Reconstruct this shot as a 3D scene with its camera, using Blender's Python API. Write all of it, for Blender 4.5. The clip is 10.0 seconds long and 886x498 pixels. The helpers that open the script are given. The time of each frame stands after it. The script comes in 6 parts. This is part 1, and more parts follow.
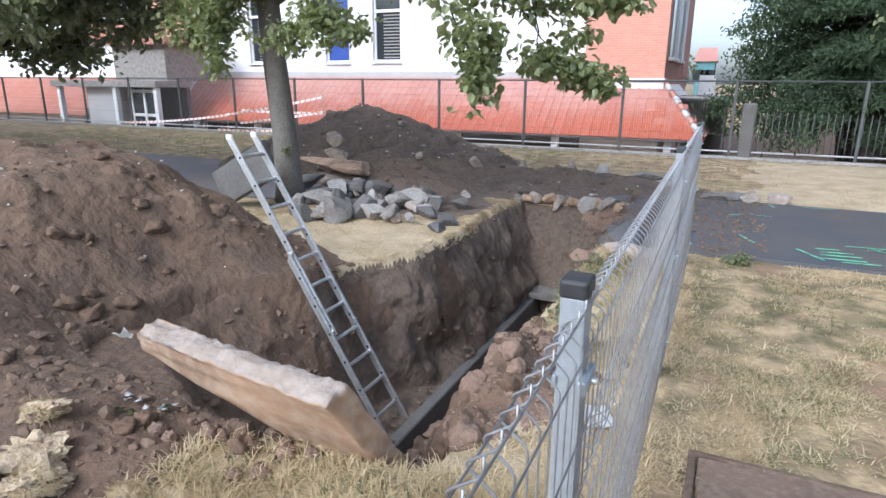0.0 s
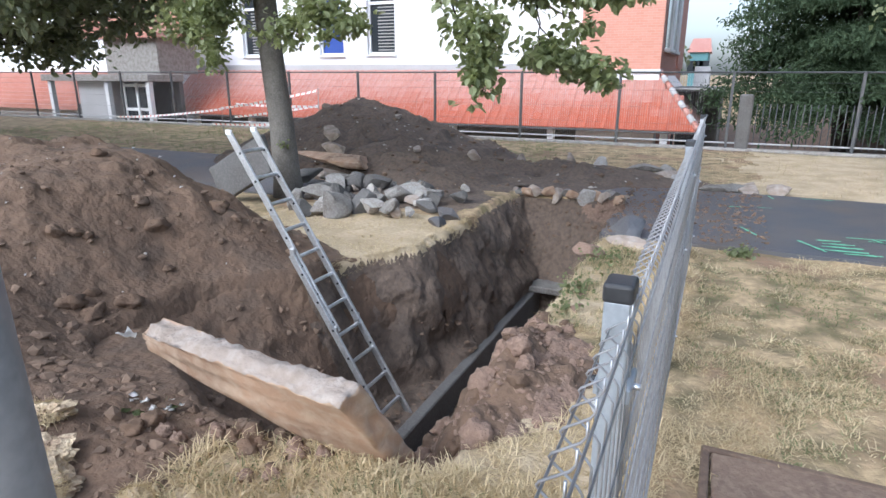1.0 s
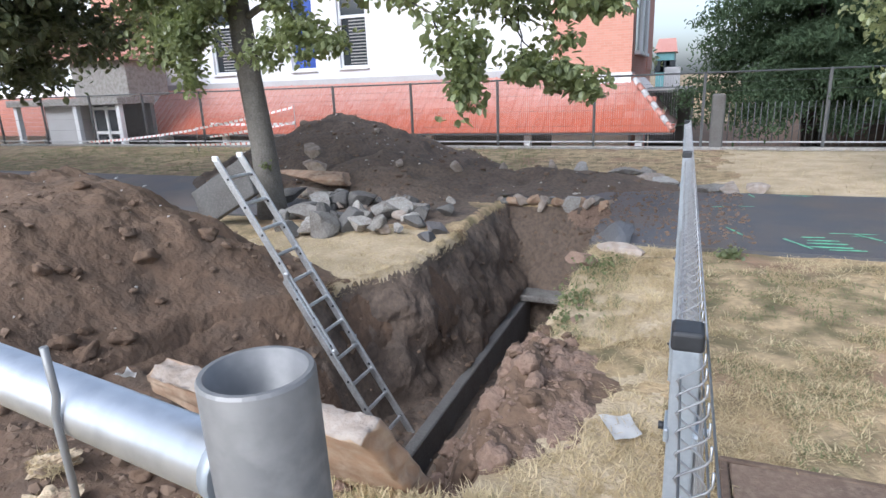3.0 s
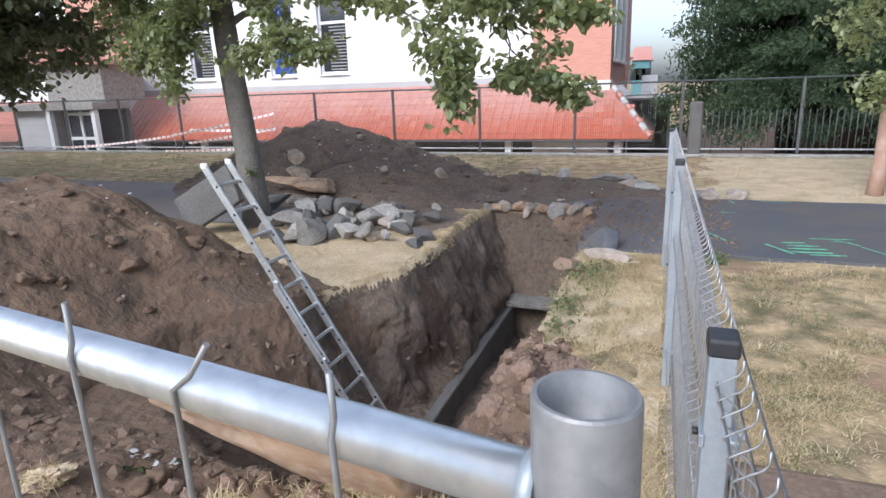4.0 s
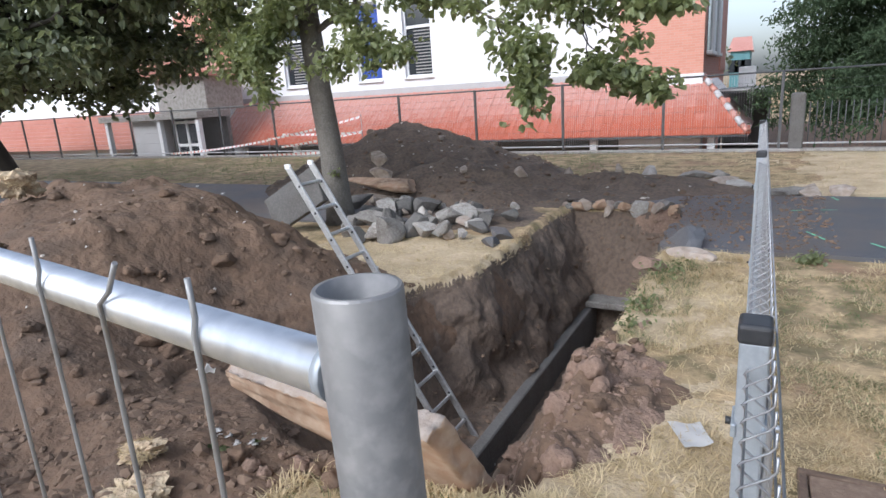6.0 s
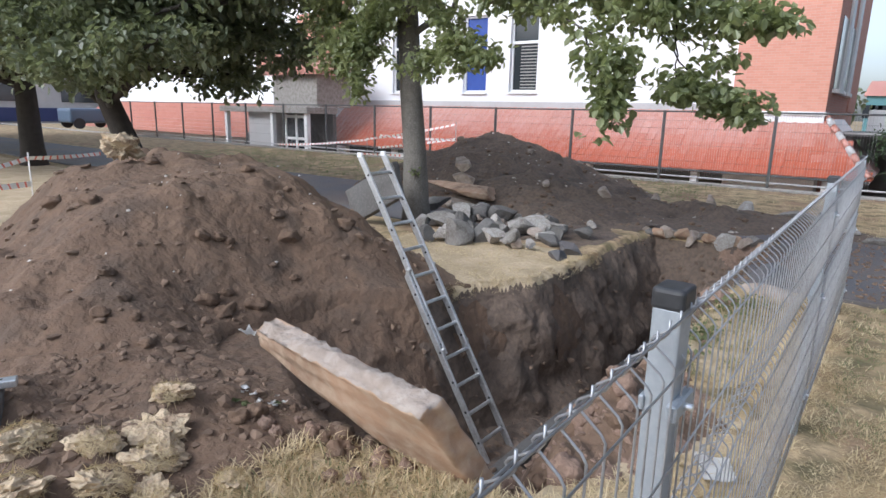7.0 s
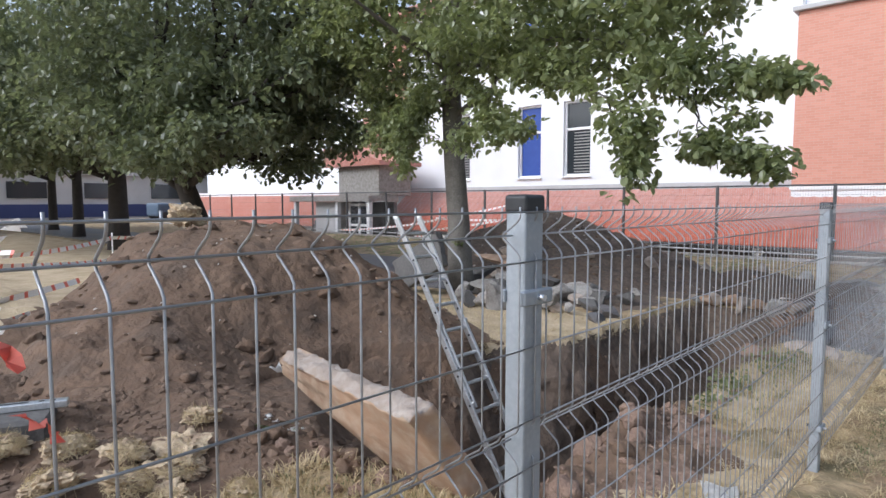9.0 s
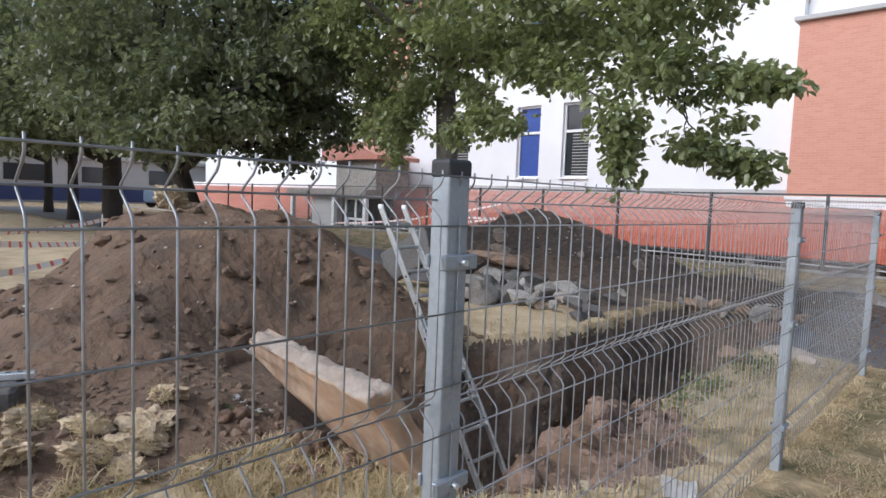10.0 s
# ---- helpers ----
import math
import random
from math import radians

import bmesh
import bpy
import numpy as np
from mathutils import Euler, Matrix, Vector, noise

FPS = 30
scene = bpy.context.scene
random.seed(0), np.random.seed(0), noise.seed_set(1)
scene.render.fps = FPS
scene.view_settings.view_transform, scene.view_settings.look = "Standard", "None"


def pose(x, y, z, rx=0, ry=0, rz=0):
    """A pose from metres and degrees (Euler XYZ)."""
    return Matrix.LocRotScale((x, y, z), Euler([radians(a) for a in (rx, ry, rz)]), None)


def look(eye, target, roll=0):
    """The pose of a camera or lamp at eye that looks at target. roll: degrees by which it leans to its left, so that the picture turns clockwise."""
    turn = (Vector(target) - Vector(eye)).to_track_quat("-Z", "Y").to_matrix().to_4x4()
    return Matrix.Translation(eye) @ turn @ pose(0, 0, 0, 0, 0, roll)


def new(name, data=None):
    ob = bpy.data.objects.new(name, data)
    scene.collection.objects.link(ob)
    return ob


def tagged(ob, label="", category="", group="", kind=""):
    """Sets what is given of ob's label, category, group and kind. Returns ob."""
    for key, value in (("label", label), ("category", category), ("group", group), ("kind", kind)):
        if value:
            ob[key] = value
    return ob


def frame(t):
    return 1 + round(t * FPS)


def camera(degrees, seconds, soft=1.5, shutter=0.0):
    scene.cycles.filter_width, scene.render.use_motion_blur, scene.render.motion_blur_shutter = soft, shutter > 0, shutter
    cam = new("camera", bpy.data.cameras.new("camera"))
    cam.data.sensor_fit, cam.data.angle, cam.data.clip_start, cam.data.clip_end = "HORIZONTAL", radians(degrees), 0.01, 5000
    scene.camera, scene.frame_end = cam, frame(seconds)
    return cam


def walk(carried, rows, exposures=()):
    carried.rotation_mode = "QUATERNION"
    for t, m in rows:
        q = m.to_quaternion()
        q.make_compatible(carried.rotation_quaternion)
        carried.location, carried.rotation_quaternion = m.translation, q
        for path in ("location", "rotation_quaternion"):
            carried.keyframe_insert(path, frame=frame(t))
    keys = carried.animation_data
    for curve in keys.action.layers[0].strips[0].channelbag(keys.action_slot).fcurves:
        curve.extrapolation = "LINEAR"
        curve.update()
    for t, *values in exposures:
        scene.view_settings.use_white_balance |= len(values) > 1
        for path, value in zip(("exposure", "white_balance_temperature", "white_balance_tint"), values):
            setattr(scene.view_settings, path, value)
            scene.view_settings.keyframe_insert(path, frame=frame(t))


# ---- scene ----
cam = camera(72.5, 10.0)
METRES, EYE, TILT, LEAN, TURN = 8.0, 1.5, 0.0, 0.0, -21.9
PATH = [
    (0, (0.202, -0.965, 1.671), (-0.615, 0.781, 1.136), 0.4),
    (0.5, (0.145, -0.953, 1.68), (-0.664, 0.794, 1.14), 0.8),
    (1, (0.121, -0.962, 1.679), (-0.677, 0.786, 1.121), 0.1),
    (1.5, (0.082, -0.955, 1.687), (-0.709, 0.79, 1.111), -0.7),
    (2, (0.049, -0.973, 1.699), (-0.729, 0.774, 1.112), -2.2),
    (3.5, (-0.066, -0.978, 1.765), (-0.773, 0.821, 1.249), -1.8),
    (4, (-0.109, -1.019, 1.765), (-0.781, 0.792, 1.247), -1.9),
    (4.5, (-0.11, -1.031, 1.765), (-0.779, 0.781, 1.247), -2.8),
    (5, (-0.097, -1.043, 1.771), (-0.768, 0.767, 1.248), -3.3),
    (6.5, (0.107, -0.972, 1.685), (-0.977, 0.639, 1.205), -1.9),
    (7, (0.249, -0.897, 1.604), (-0.933, 0.653, 1.158), 1.3),
    (7.5, (0.353, -0.831, 1.535), (-0.944, 0.638, 1.137), 1.4),
    (8, (0.457, -0.841, 1.465), (-0.962, 0.55, 1.236), 0.5),
    (8.5, (0.545, -0.86, 1.401), (-0.85, 0.565, 1.25), 0.6),
    (9, (0.654, -0.904, 1.347), (-0.721, 0.54, 1.191), 0.0),
    (9.5, (0.711, -0.869, 1.32), (-0.651, 0.587, 1.156), 1.2),
    (10, (0.753, -0.812, 1.286), (-0.616, 0.637, 1.125), 2.2),
]
walk(cam, [(t, look(eye, target, roll)) for t, eye, target, roll in PATH],
     [(0.0, 0.90, 5560, 9), (2.0, 0.84, 5600, 9), (4.5, 0.76, 5740, 10), (6.5, 0.63, 5780, 10), (8.0, 0.57, 5730, 10), (9.0, 0.46, 5780, 10), (10.0, 0.31, 5840, 10)])

# ---------------------------------------------------------------- light
world = bpy.data.worlds.new("sky")
scene.world = world
world.use_nodes = True
wn = world.node_tree
sky = wn.nodes.new("ShaderNodeTexSky")
sky.sky_type = "NISHITA"
sky.sun_disc = False
sky.sun_elevation, sky.sun_rotation = radians(38), radians(200)
sky.air_density, sky.dust_density, sky.ozone_density = 1.0, 3.0, 1.0
pale = wn.nodes.new("ShaderNodeHueSaturation")
pale.inputs["Saturation"].default_value = 0.5
wn.links.new(sky.outputs[0], pale.inputs["Color"])
wn.links.new(pale.outputs[0], wn.nodes["Background"].inputs[0])
wn.nodes["Background"].inputs[1].default_value = 0.15
sun = new("sun", bpy.data.lights.new("sun", "SUN"))
sun.data.energy, sun.data.angle, sun.data.color = 1.0, radians(25), (1.0, 0.97, 0.94)
sun.matrix_world = look((0, 0, 0), (math.sin(radians(20)) * 1.0, math.cos(radians(20)), -0.9))

# ---------------------------------------------------------------- materials
def material(name, base, rough=0.8, metal=0.0, vary=None, scale=8.0, amount=0.5, fine=None, fine_scale=120.0, bump=0.0, bump_scale=60.0, random_tint=0.0, island=False, spots=None, spot_scale=1.0):
    """Base colour with large stains, fine grain and bump."""
    m = bpy.data.materials.new(name)
    m.use_nodes = True
    t = m.node_tree
    n, l = t.nodes, t.links
    b = n["Principled BSDF"]
    b.inputs["Roughness"].default_value, b.inputs["Metallic"].default_value = rough, metal
    co = n.new("ShaderNodeNewGeometry").outputs["Position"]
    col = n.new("ShaderNodeRGB")
    col.outputs[0].default_value = (*base, 1)
    out = col.outputs[0]

    def blend(src, other, factor):
        x = n.new("ShaderNodeMix")
        x.data_type = "RGBA"
        l.new(factor, x.inputs[0])
        l.new(src, x.inputs[6])
        x.inputs[7].default_value = (*other, 1)
        return x.outputs[2]

    def grain(sc, lo, hi, detail=5.0):
        x = n.new("ShaderNodeTexNoise")
        x.inputs["Scale"].default_value, x.inputs["Detail"].default_value = sc, detail
        l.new(co, x.inputs["Vector"])
        r = n.new("ShaderNodeMapRange")
        r.inputs[1].default_value, r.inputs[2].default_value = lo, hi
        l.new(x.outputs[0], r.inputs[0])
        return r.outputs[0], x.outputs[0]

    def scaled(v, k):
        x = n.new("ShaderNodeMath")
        x.operation = "MULTIPLY"
        l.new(v, x.inputs[0])
        x.inputs[1].default_value = k
        return x.outputs[0]

    if vary:
        out = blend(out, vary, scaled(grain(scale, 0.4, 0.65)[0], amount))
    if spots:
        out = blend(out, spots, scaled(grain(spot_scale, 0.52, 0.66)[0], 0.85))
    if fine:
        out = blend(out, fine, scaled(grain(fine_scale, 0.42, 0.68)[0], 0.6))
    if random_tint or island:
        src = n.new("ShaderNodeNewGeometry").outputs["Random Per Island"] if island else n.new("ShaderNodeObjectInfo").outputs["Random"]
        r = n.new("ShaderNodeMapRange")
        r.inputs[3].default_value, r.inputs[4].default_value = 1 - random_tint, 1 + random_tint
        l.new(src, r.inputs[0])
        h = n.new("ShaderNodeHueSaturation")
        l.new(out, h.inputs["Color"])
        l.new(r.outputs[0], h.inputs["Value"])
        out = h.outputs[0]
    l.new(out, b.inputs["Base Color"])
    if bump:
        x = n.new("ShaderNodeBump")
        x.inputs["Strength"].default_value, x.inputs["Distance"].default_value = 1.0, bump
        l.new(grain(bump_scale, 0, 1, 8.0)[1], x.inputs["Height"])
        l.new(x.outputs[0], b.inputs["Normal"])
    return m


def leaf_material(name, dark, light, through_colour, gloss=0.5, sheen=0.5):
    """Leaves: colour differs leaf by leaf, and some light passes through."""
    m = bpy.data.materials.new(name)
    m.use_nodes = True
    t = m.node_tree
    n, l = t.nodes, t.links
    b = n["Principled BSDF"]
    b.inputs["Specular IOR Level"].default_value = sheen
    geo = n.new("ShaderNodeNewGeometry")
    mix = n.new("ShaderNodeMix")
    mix.data_type = "RGBA"
    mix.inputs[6].default_value, mix.inputs[7].default_value = (*dark, 1), (*light, 1)
    big = n.new("ShaderNodeTexNoise")
    big.inputs["Scale"].default_value, big.inputs["Detail"].default_value = 1.7, 2.0
    l.new(geo.outputs["Position"], big.inputs["Vector"])
    span = n.new("ShaderNodeMapRange")
    span.inputs[1].default_value, span.inputs[2].default_value = 0.35, 0.68
    l.new(big.outputs[0], span.inputs[0])
    both = n.new("ShaderNodeMath")
    both.operation = "MULTIPLY_ADD"
    both.inputs[1].default_value = 0.5
    half = n.new("ShaderNodeMath")
    half.operation = "MULTIPLY"
    half.inputs[1].default_value = 0.55
    l.new(span.outputs[0], half.inputs[0])
    l.new(geo.outputs["Random Per Island"], both.inputs[0])
    l.new(half.outputs[0], both.inputs[2])
    l.new(both.outputs[0], mix.inputs[0])
    l.new(mix.outputs[2], b.inputs["Base Color"])
    b.inputs["Roughness"].default_value = gloss
    tr = n.new("ShaderNodeBsdfTranslucent")
    tr.inputs[0].default_value = (*through_colour, 1)
    add = n.new("ShaderNodeMixShader")
    add.inputs[0].default_value = 0.35
    l.new(b.outputs[0], add.inputs[1])
    l.new(tr.outputs[0], add.inputs[2])
    l.new(add.outputs[0], n["Material Output"].inputs[0])
    return m


SOIL = material("soil", (0.138, 0.088, 0.057), 0.95, vary=(0.222, 0.146, 0.096), scale=1.6, spots=(0.105, 0.074, 0.053), spot_scale=2.7, fine=(0.105, 0.071, 0.049), fine_scale=14, bump=0.045, bump_scale=11)
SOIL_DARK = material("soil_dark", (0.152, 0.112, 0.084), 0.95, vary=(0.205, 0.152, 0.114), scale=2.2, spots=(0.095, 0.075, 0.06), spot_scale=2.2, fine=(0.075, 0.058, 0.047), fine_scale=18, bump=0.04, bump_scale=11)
SOIL_RED = material("soil_red", (0.235, 0.155, 0.113), 0.95, vary=(0.155, 0.105, 0.08), scale=5, amount=0.8, fine=(0.32, 0.225, 0.165), fine_scale=40, bump=0.02, bump_scale=40)
TURF = material("turf", (0.48, 0.355, 0.205), 0.95, vary=(0.15, 0.125, 0.06), scale=3.6, amount=1.0, spots=(0.27, 0.165, 0.105), spot_scale=1.1, fine=(0.21, 0.16, 0.095), fine_scale=14, bump=0.02, bump_scale=24)
SAND = material("sandy_turf", (0.565, 0.46, 0.315), 0.95, vary=(0.37, 0.29, 0.175), scale=2.5, amount=0.8, fine=(0.36, 0.275, 0.175), fine_scale=24, bump=0.015, bump_scale=40)
ASPHALT = material("asphalt", (0.085, 0.09, 0.102), 0.6, vary=(0.14, 0.118, 0.10), scale=1.4, amount=0.8, spots=(0.15, 0.115, 0.088), spot_scale=0.55, fine=(0.10, 0.10, 0.108), fine_scale=90, bump=0.005, bump_scale=120)
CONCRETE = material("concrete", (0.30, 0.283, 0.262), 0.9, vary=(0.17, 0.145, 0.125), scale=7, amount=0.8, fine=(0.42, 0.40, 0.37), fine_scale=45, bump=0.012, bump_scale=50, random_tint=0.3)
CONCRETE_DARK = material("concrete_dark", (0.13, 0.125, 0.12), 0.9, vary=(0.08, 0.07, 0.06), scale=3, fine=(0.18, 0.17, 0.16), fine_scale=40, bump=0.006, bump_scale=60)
BREAK = material("broken_concrete", (0.335, 0.275, 0.23), 0.95, vary=(0.235, 0.185, 0.145), scale=5, amount=0.9, fine=(0.44, 0.39, 0.345), fine_scale=16, bump=0.012, bump_scale=30)
STAINED = material("soil_stained_concrete", (0.43, 0.28, 0.185), 0.9, vary=(0.22, 0.14, 0.09), scale=3, amount=1.0, fine=(0.55, 0.43, 0.32), fine_scale=12, bump=0.008, bump_scale=24)
ALU = material("aluminium", (0.62, 0.63, 0.64), 0.42, 0.75, vary=(0.40, 0.40, 0.40), scale=10, amount=0.6, fine=(0.35, 0.33, 0.31), fine_scale=60)
GALV = material("galvanised_steel", (0.86, 0.885, 0.92), 0.34, 0.85, vary=(0.72, 0.75, 0.79), scale=16, amount=0.8, fine=(0.62, 0.65, 0.69), fine_scale=90, bump=0.00015, bump_scale=40)
GALV_DULL = material("weathered_galvanised_steel", (0.36, 0.395, 0.435), 0.5, 0.45, vary=(0.29, 0.325, 0.36), scale=9, amount=0.6, fine=(0.42, 0.455, 0.49), fine_scale=90)
TUBE_GREY = material("dull_zinc_tube", (0.235, 0.232, 0.232), 0.48, 0.35, vary=(0.16, 0.163, 0.17), scale=18, amount=0.9, fine=(0.30, 0.297, 0.295), fine_scale=110)
WIRE = material("galvanised_wire", (0.40, 0.41, 0.43), 0.38, 0.65, vary=(0.24, 0.24, 0.25), scale=30, amount=0.6)
RUSTY = material("dull_wire", (0.33, 0.335, 0.34), 0.55, 0.6, vary=(0.22, 0.20, 0.18), scale=30, amount=0.6)
CAP = material("black_plastic", (0.02, 0.022, 0.025), 0.45, vary=(0.05, 0.05, 0.055), scale=30)
DARK_STEEL = material("dark_painted_steel", (0.10, 0.105, 0.11), 0.55, 0.3, vary=(0.16, 0.15, 0.14), scale=6)
WHITE_WALL = material("white_render", (0.86, 0.86, 0.88), 0.9, vary=(0.78, 0.77, 0.78), scale=0.7, amount=0.6, fine=(0.80, 0.80, 0.81), fine_scale=30)
GREY_WALL = material("grey_render", (0.50, 0.49, 0.49), 0.9, vary=(0.40, 0.39, 0.38), scale=1.2, fine=(0.55, 0.54, 0.54), fine_scale=20)
TILE = material("clay_tile", (0.50, 0.235, 0.185), 0.3, vary=(0.44, 0.165, 0.115), scale=0.8, random_tint=0.04, fine=(0.55, 0.33, 0.28), fine_scale=9)
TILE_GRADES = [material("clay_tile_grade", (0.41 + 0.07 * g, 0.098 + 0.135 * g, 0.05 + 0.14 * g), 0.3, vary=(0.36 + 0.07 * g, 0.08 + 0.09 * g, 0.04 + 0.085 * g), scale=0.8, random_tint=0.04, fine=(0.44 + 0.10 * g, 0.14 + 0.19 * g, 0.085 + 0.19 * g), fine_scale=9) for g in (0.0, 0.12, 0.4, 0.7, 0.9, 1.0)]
FRAME_WHITE = material("white_window_frame", (0.80, 0.80, 0.80), 0.5)
GLASS = material("dark_window_glass", (0.035, 0.04, 0.045), 0.12)
BLUE = material("blue_blind", (0.03, 0.07, 0.30), 0.5, vary=(0.04, 0.09, 0.36), scale=3)
SLAT = material("grey_blind", (0.30, 0.29, 0.28), 0.6)
BARK = material("bark", (0.16, 0.145, 0.125), 0.95, vary=(0.10, 0.09, 0.08), scale=9, fine=(0.22, 0.21, 0.19), fine_scale=45, bump=0.012, bump_scale=38)
BARK_DARK = material("dark_bark", (0.05, 0.043, 0.038), 0.95, vary=(0.03, 0.026, 0.022), scale=8, bump=0.015, bump_scale=30)
LIME_LEAF = leaf_material("lime_leaf", (0.062, 0.082, 0.044), (0.31, 0.345, 0.18), (0.44, 0.50, 0.18), 0.30)
DARK_LEAF = leaf_material("dark_leaf", (0.042, 0.056, 0.034), (0.22, 0.25, 0.155), (0.26, 0.30, 0.13), 0.34)
CONIFER = leaf_material("conifer_spray", (0.045, 0.07, 0.042), (0.12, 0.165, 0.095), (0.11, 0.165, 0.075), 0.9, 0.05)
STRAW = leaf_material("straw", (0.38, 0.28, 0.15), (0.84, 0.71, 0.46), (0.5, 0.41, 0.22), 0.6)
WEED = leaf_material("weed", (0.085, 0.11, 0.045), (0.235, 0.255, 0.12), (0.22, 0.26, 0.10), 0.6)
PAPER = material("paper", (0.74, 0.73, 0.71), 0.8, vary=(0.68, 0.68, 0.70), scale=20)
RED = material("tape_red", (0.74, 0.19, 0.14), 0.5)
WHITE = material("tape_white", (0.86, 0.84, 0.82), 0.5)
GREEN_PAINT = material("green_spray_paint", (0.20, 0.58, 0.36), 0.7, vary=(0.20, 0.38, 0.28), scale=12, amount=0.7)
RUST_PLATE = material("brown_board", (0.19, 0.13, 0.092), 0.9, vary=(0.125, 0.086, 0.062), scale=3, amount=0.9, fine=(0.27, 0.20, 0.145), fine_scale=30, bump=0.006)


def brick_material():
    m = material("orange_brick", (0.60, 0.215, 0.13), 0.85)
    t = m.node_tree
    n, l = t.nodes, t.links
    co = n.new("ShaderNodeNewGeometry")
    sep = n.new("ShaderNodeSeparateXYZ")
    l.new(co.outputs["Position"], sep.inputs[0])
    add = n.new("ShaderNodeMath")
    add.operation = "ADD"
    l.new(sep.outputs[0], add.inputs[0])
    l.new(sep.outputs[1], add.inputs[1])
    com = n.new("ShaderNodeCombineXYZ")
    l.new(add.outputs[0], com.inputs[0])
    l.new(sep.outputs[2], com.inputs[1])
    br = n.new("ShaderNodeTexBrick")
    br.inputs["Scale"].default_value = 1.0
    br.inputs["Brick Width"].default_value, br.inputs["Row Height"].default_value, br.inputs["Mortar Size"].default_value = 0.25, 0.077, 0.007
    br.inputs["Color1"].default_value, br.inputs["Color2"].default_value, br.inputs["Mortar"].default_value = (0.60, 0.275, 0.20, 1), (0.65, 0.315, 0.235, 1), (0.60, 0.37, 0.29, 1)
    l.new(com.outputs[0], br.inputs["Vector"])
    l.new(br.outputs[0], n["Principled BSDF"].inputs["Base Color"])
    return m


BRICK = brick_material()


# ---------------------------------------------------------------- helpers for shapes
def thing(name, label, category, at=(0, 0, 0), group="", kind=""):
    ob = new(name)
    ob.empty_display_size = 0.1
    ob.location = at
    return tagged(ob, label, category, group, kind)


def mesh_from(bm, name, mat):
    me = bpy.data.meshes.new(name)
    bm.to_mesh(me)
    bm.free()
    for x in mat if isinstance(mat, (list, tuple)) else [mat]:
        me.materials.append(x)
    return me


def origin(ob):
    o = Vector((0, 0, 0))
    while ob:
        o += ob.location
        ob = ob.parent
    return o


def part(name, bm, mat, parent, label="", smooth=False):
    """One mesh under a thing or a part. The bmesh is in world places."""
    bmesh.ops.translate(bm, verts=bm.verts[:], vec=-origin(parent))
    if smooth:
        for f in bm.faces:
            f.smooth = True
    ob = new(name, mesh_from(bm, name, mat))
    ob.parent = parent
    return tagged(ob, label)


def solid(name, bm, mat, label, category, kind="", group="", smooth=False):
    """A thing or a piece of the setting that is one mesh."""
    if smooth:
        for f in bm.faces:
            f.smooth = True
    return tagged(new(name, mesh_from(bm, name, mat)), label, category, group, kind)


def piece(name, me, parent, m):
    """A part that shares its mesh with its like; m is its place in the world."""
    ob = new(name, me)
    ob.parent = parent
    ob.matrix_basis = Matrix.Translation(-origin(parent)) @ m
    return ob


def box(x0, x1, y0, y1, z0, z1, bevel=0.0, bm=None, segments=1):
    b = bmesh.new()
    bmesh.ops.create_cube(b, size=1, matrix=Matrix.Translation(((x0 + x1) / 2, (y0 + y1) / 2, (z0 + z1) / 2)) @ Matrix.Diagonal((x1 - x0, y1 - y0, z1 - z0, 1)))
    if bevel:
        bmesh.ops.bevel(b, geom=b.edges[:], offset=bevel, segments=segments, affect="EDGES", profile=0.5)
    return join(bm, b)


def join(bm, b):
    if bm is None:
        return b
    me = bpy.data.meshes.new("joined")
    b.to_mesh(me)
    b.free()
    bm.from_mesh(me)
    bpy.data.meshes.remove(me)
    return bm


def tube(points, radii, segments=10, bm=None, caps=True):
    """A round rod along points; radii one number or one each."""
    bm = bm or bmesh.new()
    pts = [Vector(p) for p in points]
    radii = [radii] * len(pts) if isinstance(radii, (int, float)) else radii
    rings = []
    side = None
    for i, p in enumerate(pts):
        d = (pts[min(i + 1, len(pts) - 1)] - pts[max(i - 1, 0)]).normalized()
        if side is None:
            side = d.orthogonal().normalized()
        side = (side - d * side.dot(d)).normalized()
        other = d.cross(side)
        rings.append([bm.verts.new(p + (side * math.cos(a) + other * math.sin(a)) * radii[i]) for a in (2 * math.pi * k / segments for k in range(segments))])
    for a, b in zip(rings, rings[1:]):
        for k in range(segments):
            bm.faces.new((a[k], a[(k + 1) % segments], b[(k + 1) % segments], b[k])).smooth = True
    if caps:
        bm.faces.new(rings[0][::-1])
        bm.faces.new(rings[-1])
    return bm


def hollow(p, top, radius, wall, segments=28):
    """An upright open tube, standing at p, with a visible inside."""
    bm = bmesh.new()
    rings = []
    for r, z in ((radius, p[2]), (radius, top - 0.001), (radius - 0.0006, top), (radius - wall, top), (radius - wall, p[2])):
        rings.append([bm.verts.new((p[0] + r * math.cos(a), p[1] + r * math.sin(a), z)) for a in (2 * math.pi * k / segments for k in range(segments))])
    for i, (a, b) in enumerate(zip(rings, rings[1:])):
        for k in range(segments):
            bm.faces.new((a[k], a[(k + 1) % segments], b[(k + 1) % segments], b[k])).smooth = i in (0, 3)
    return bm


LAT = np.random.default_rng(5).random((256, 256))


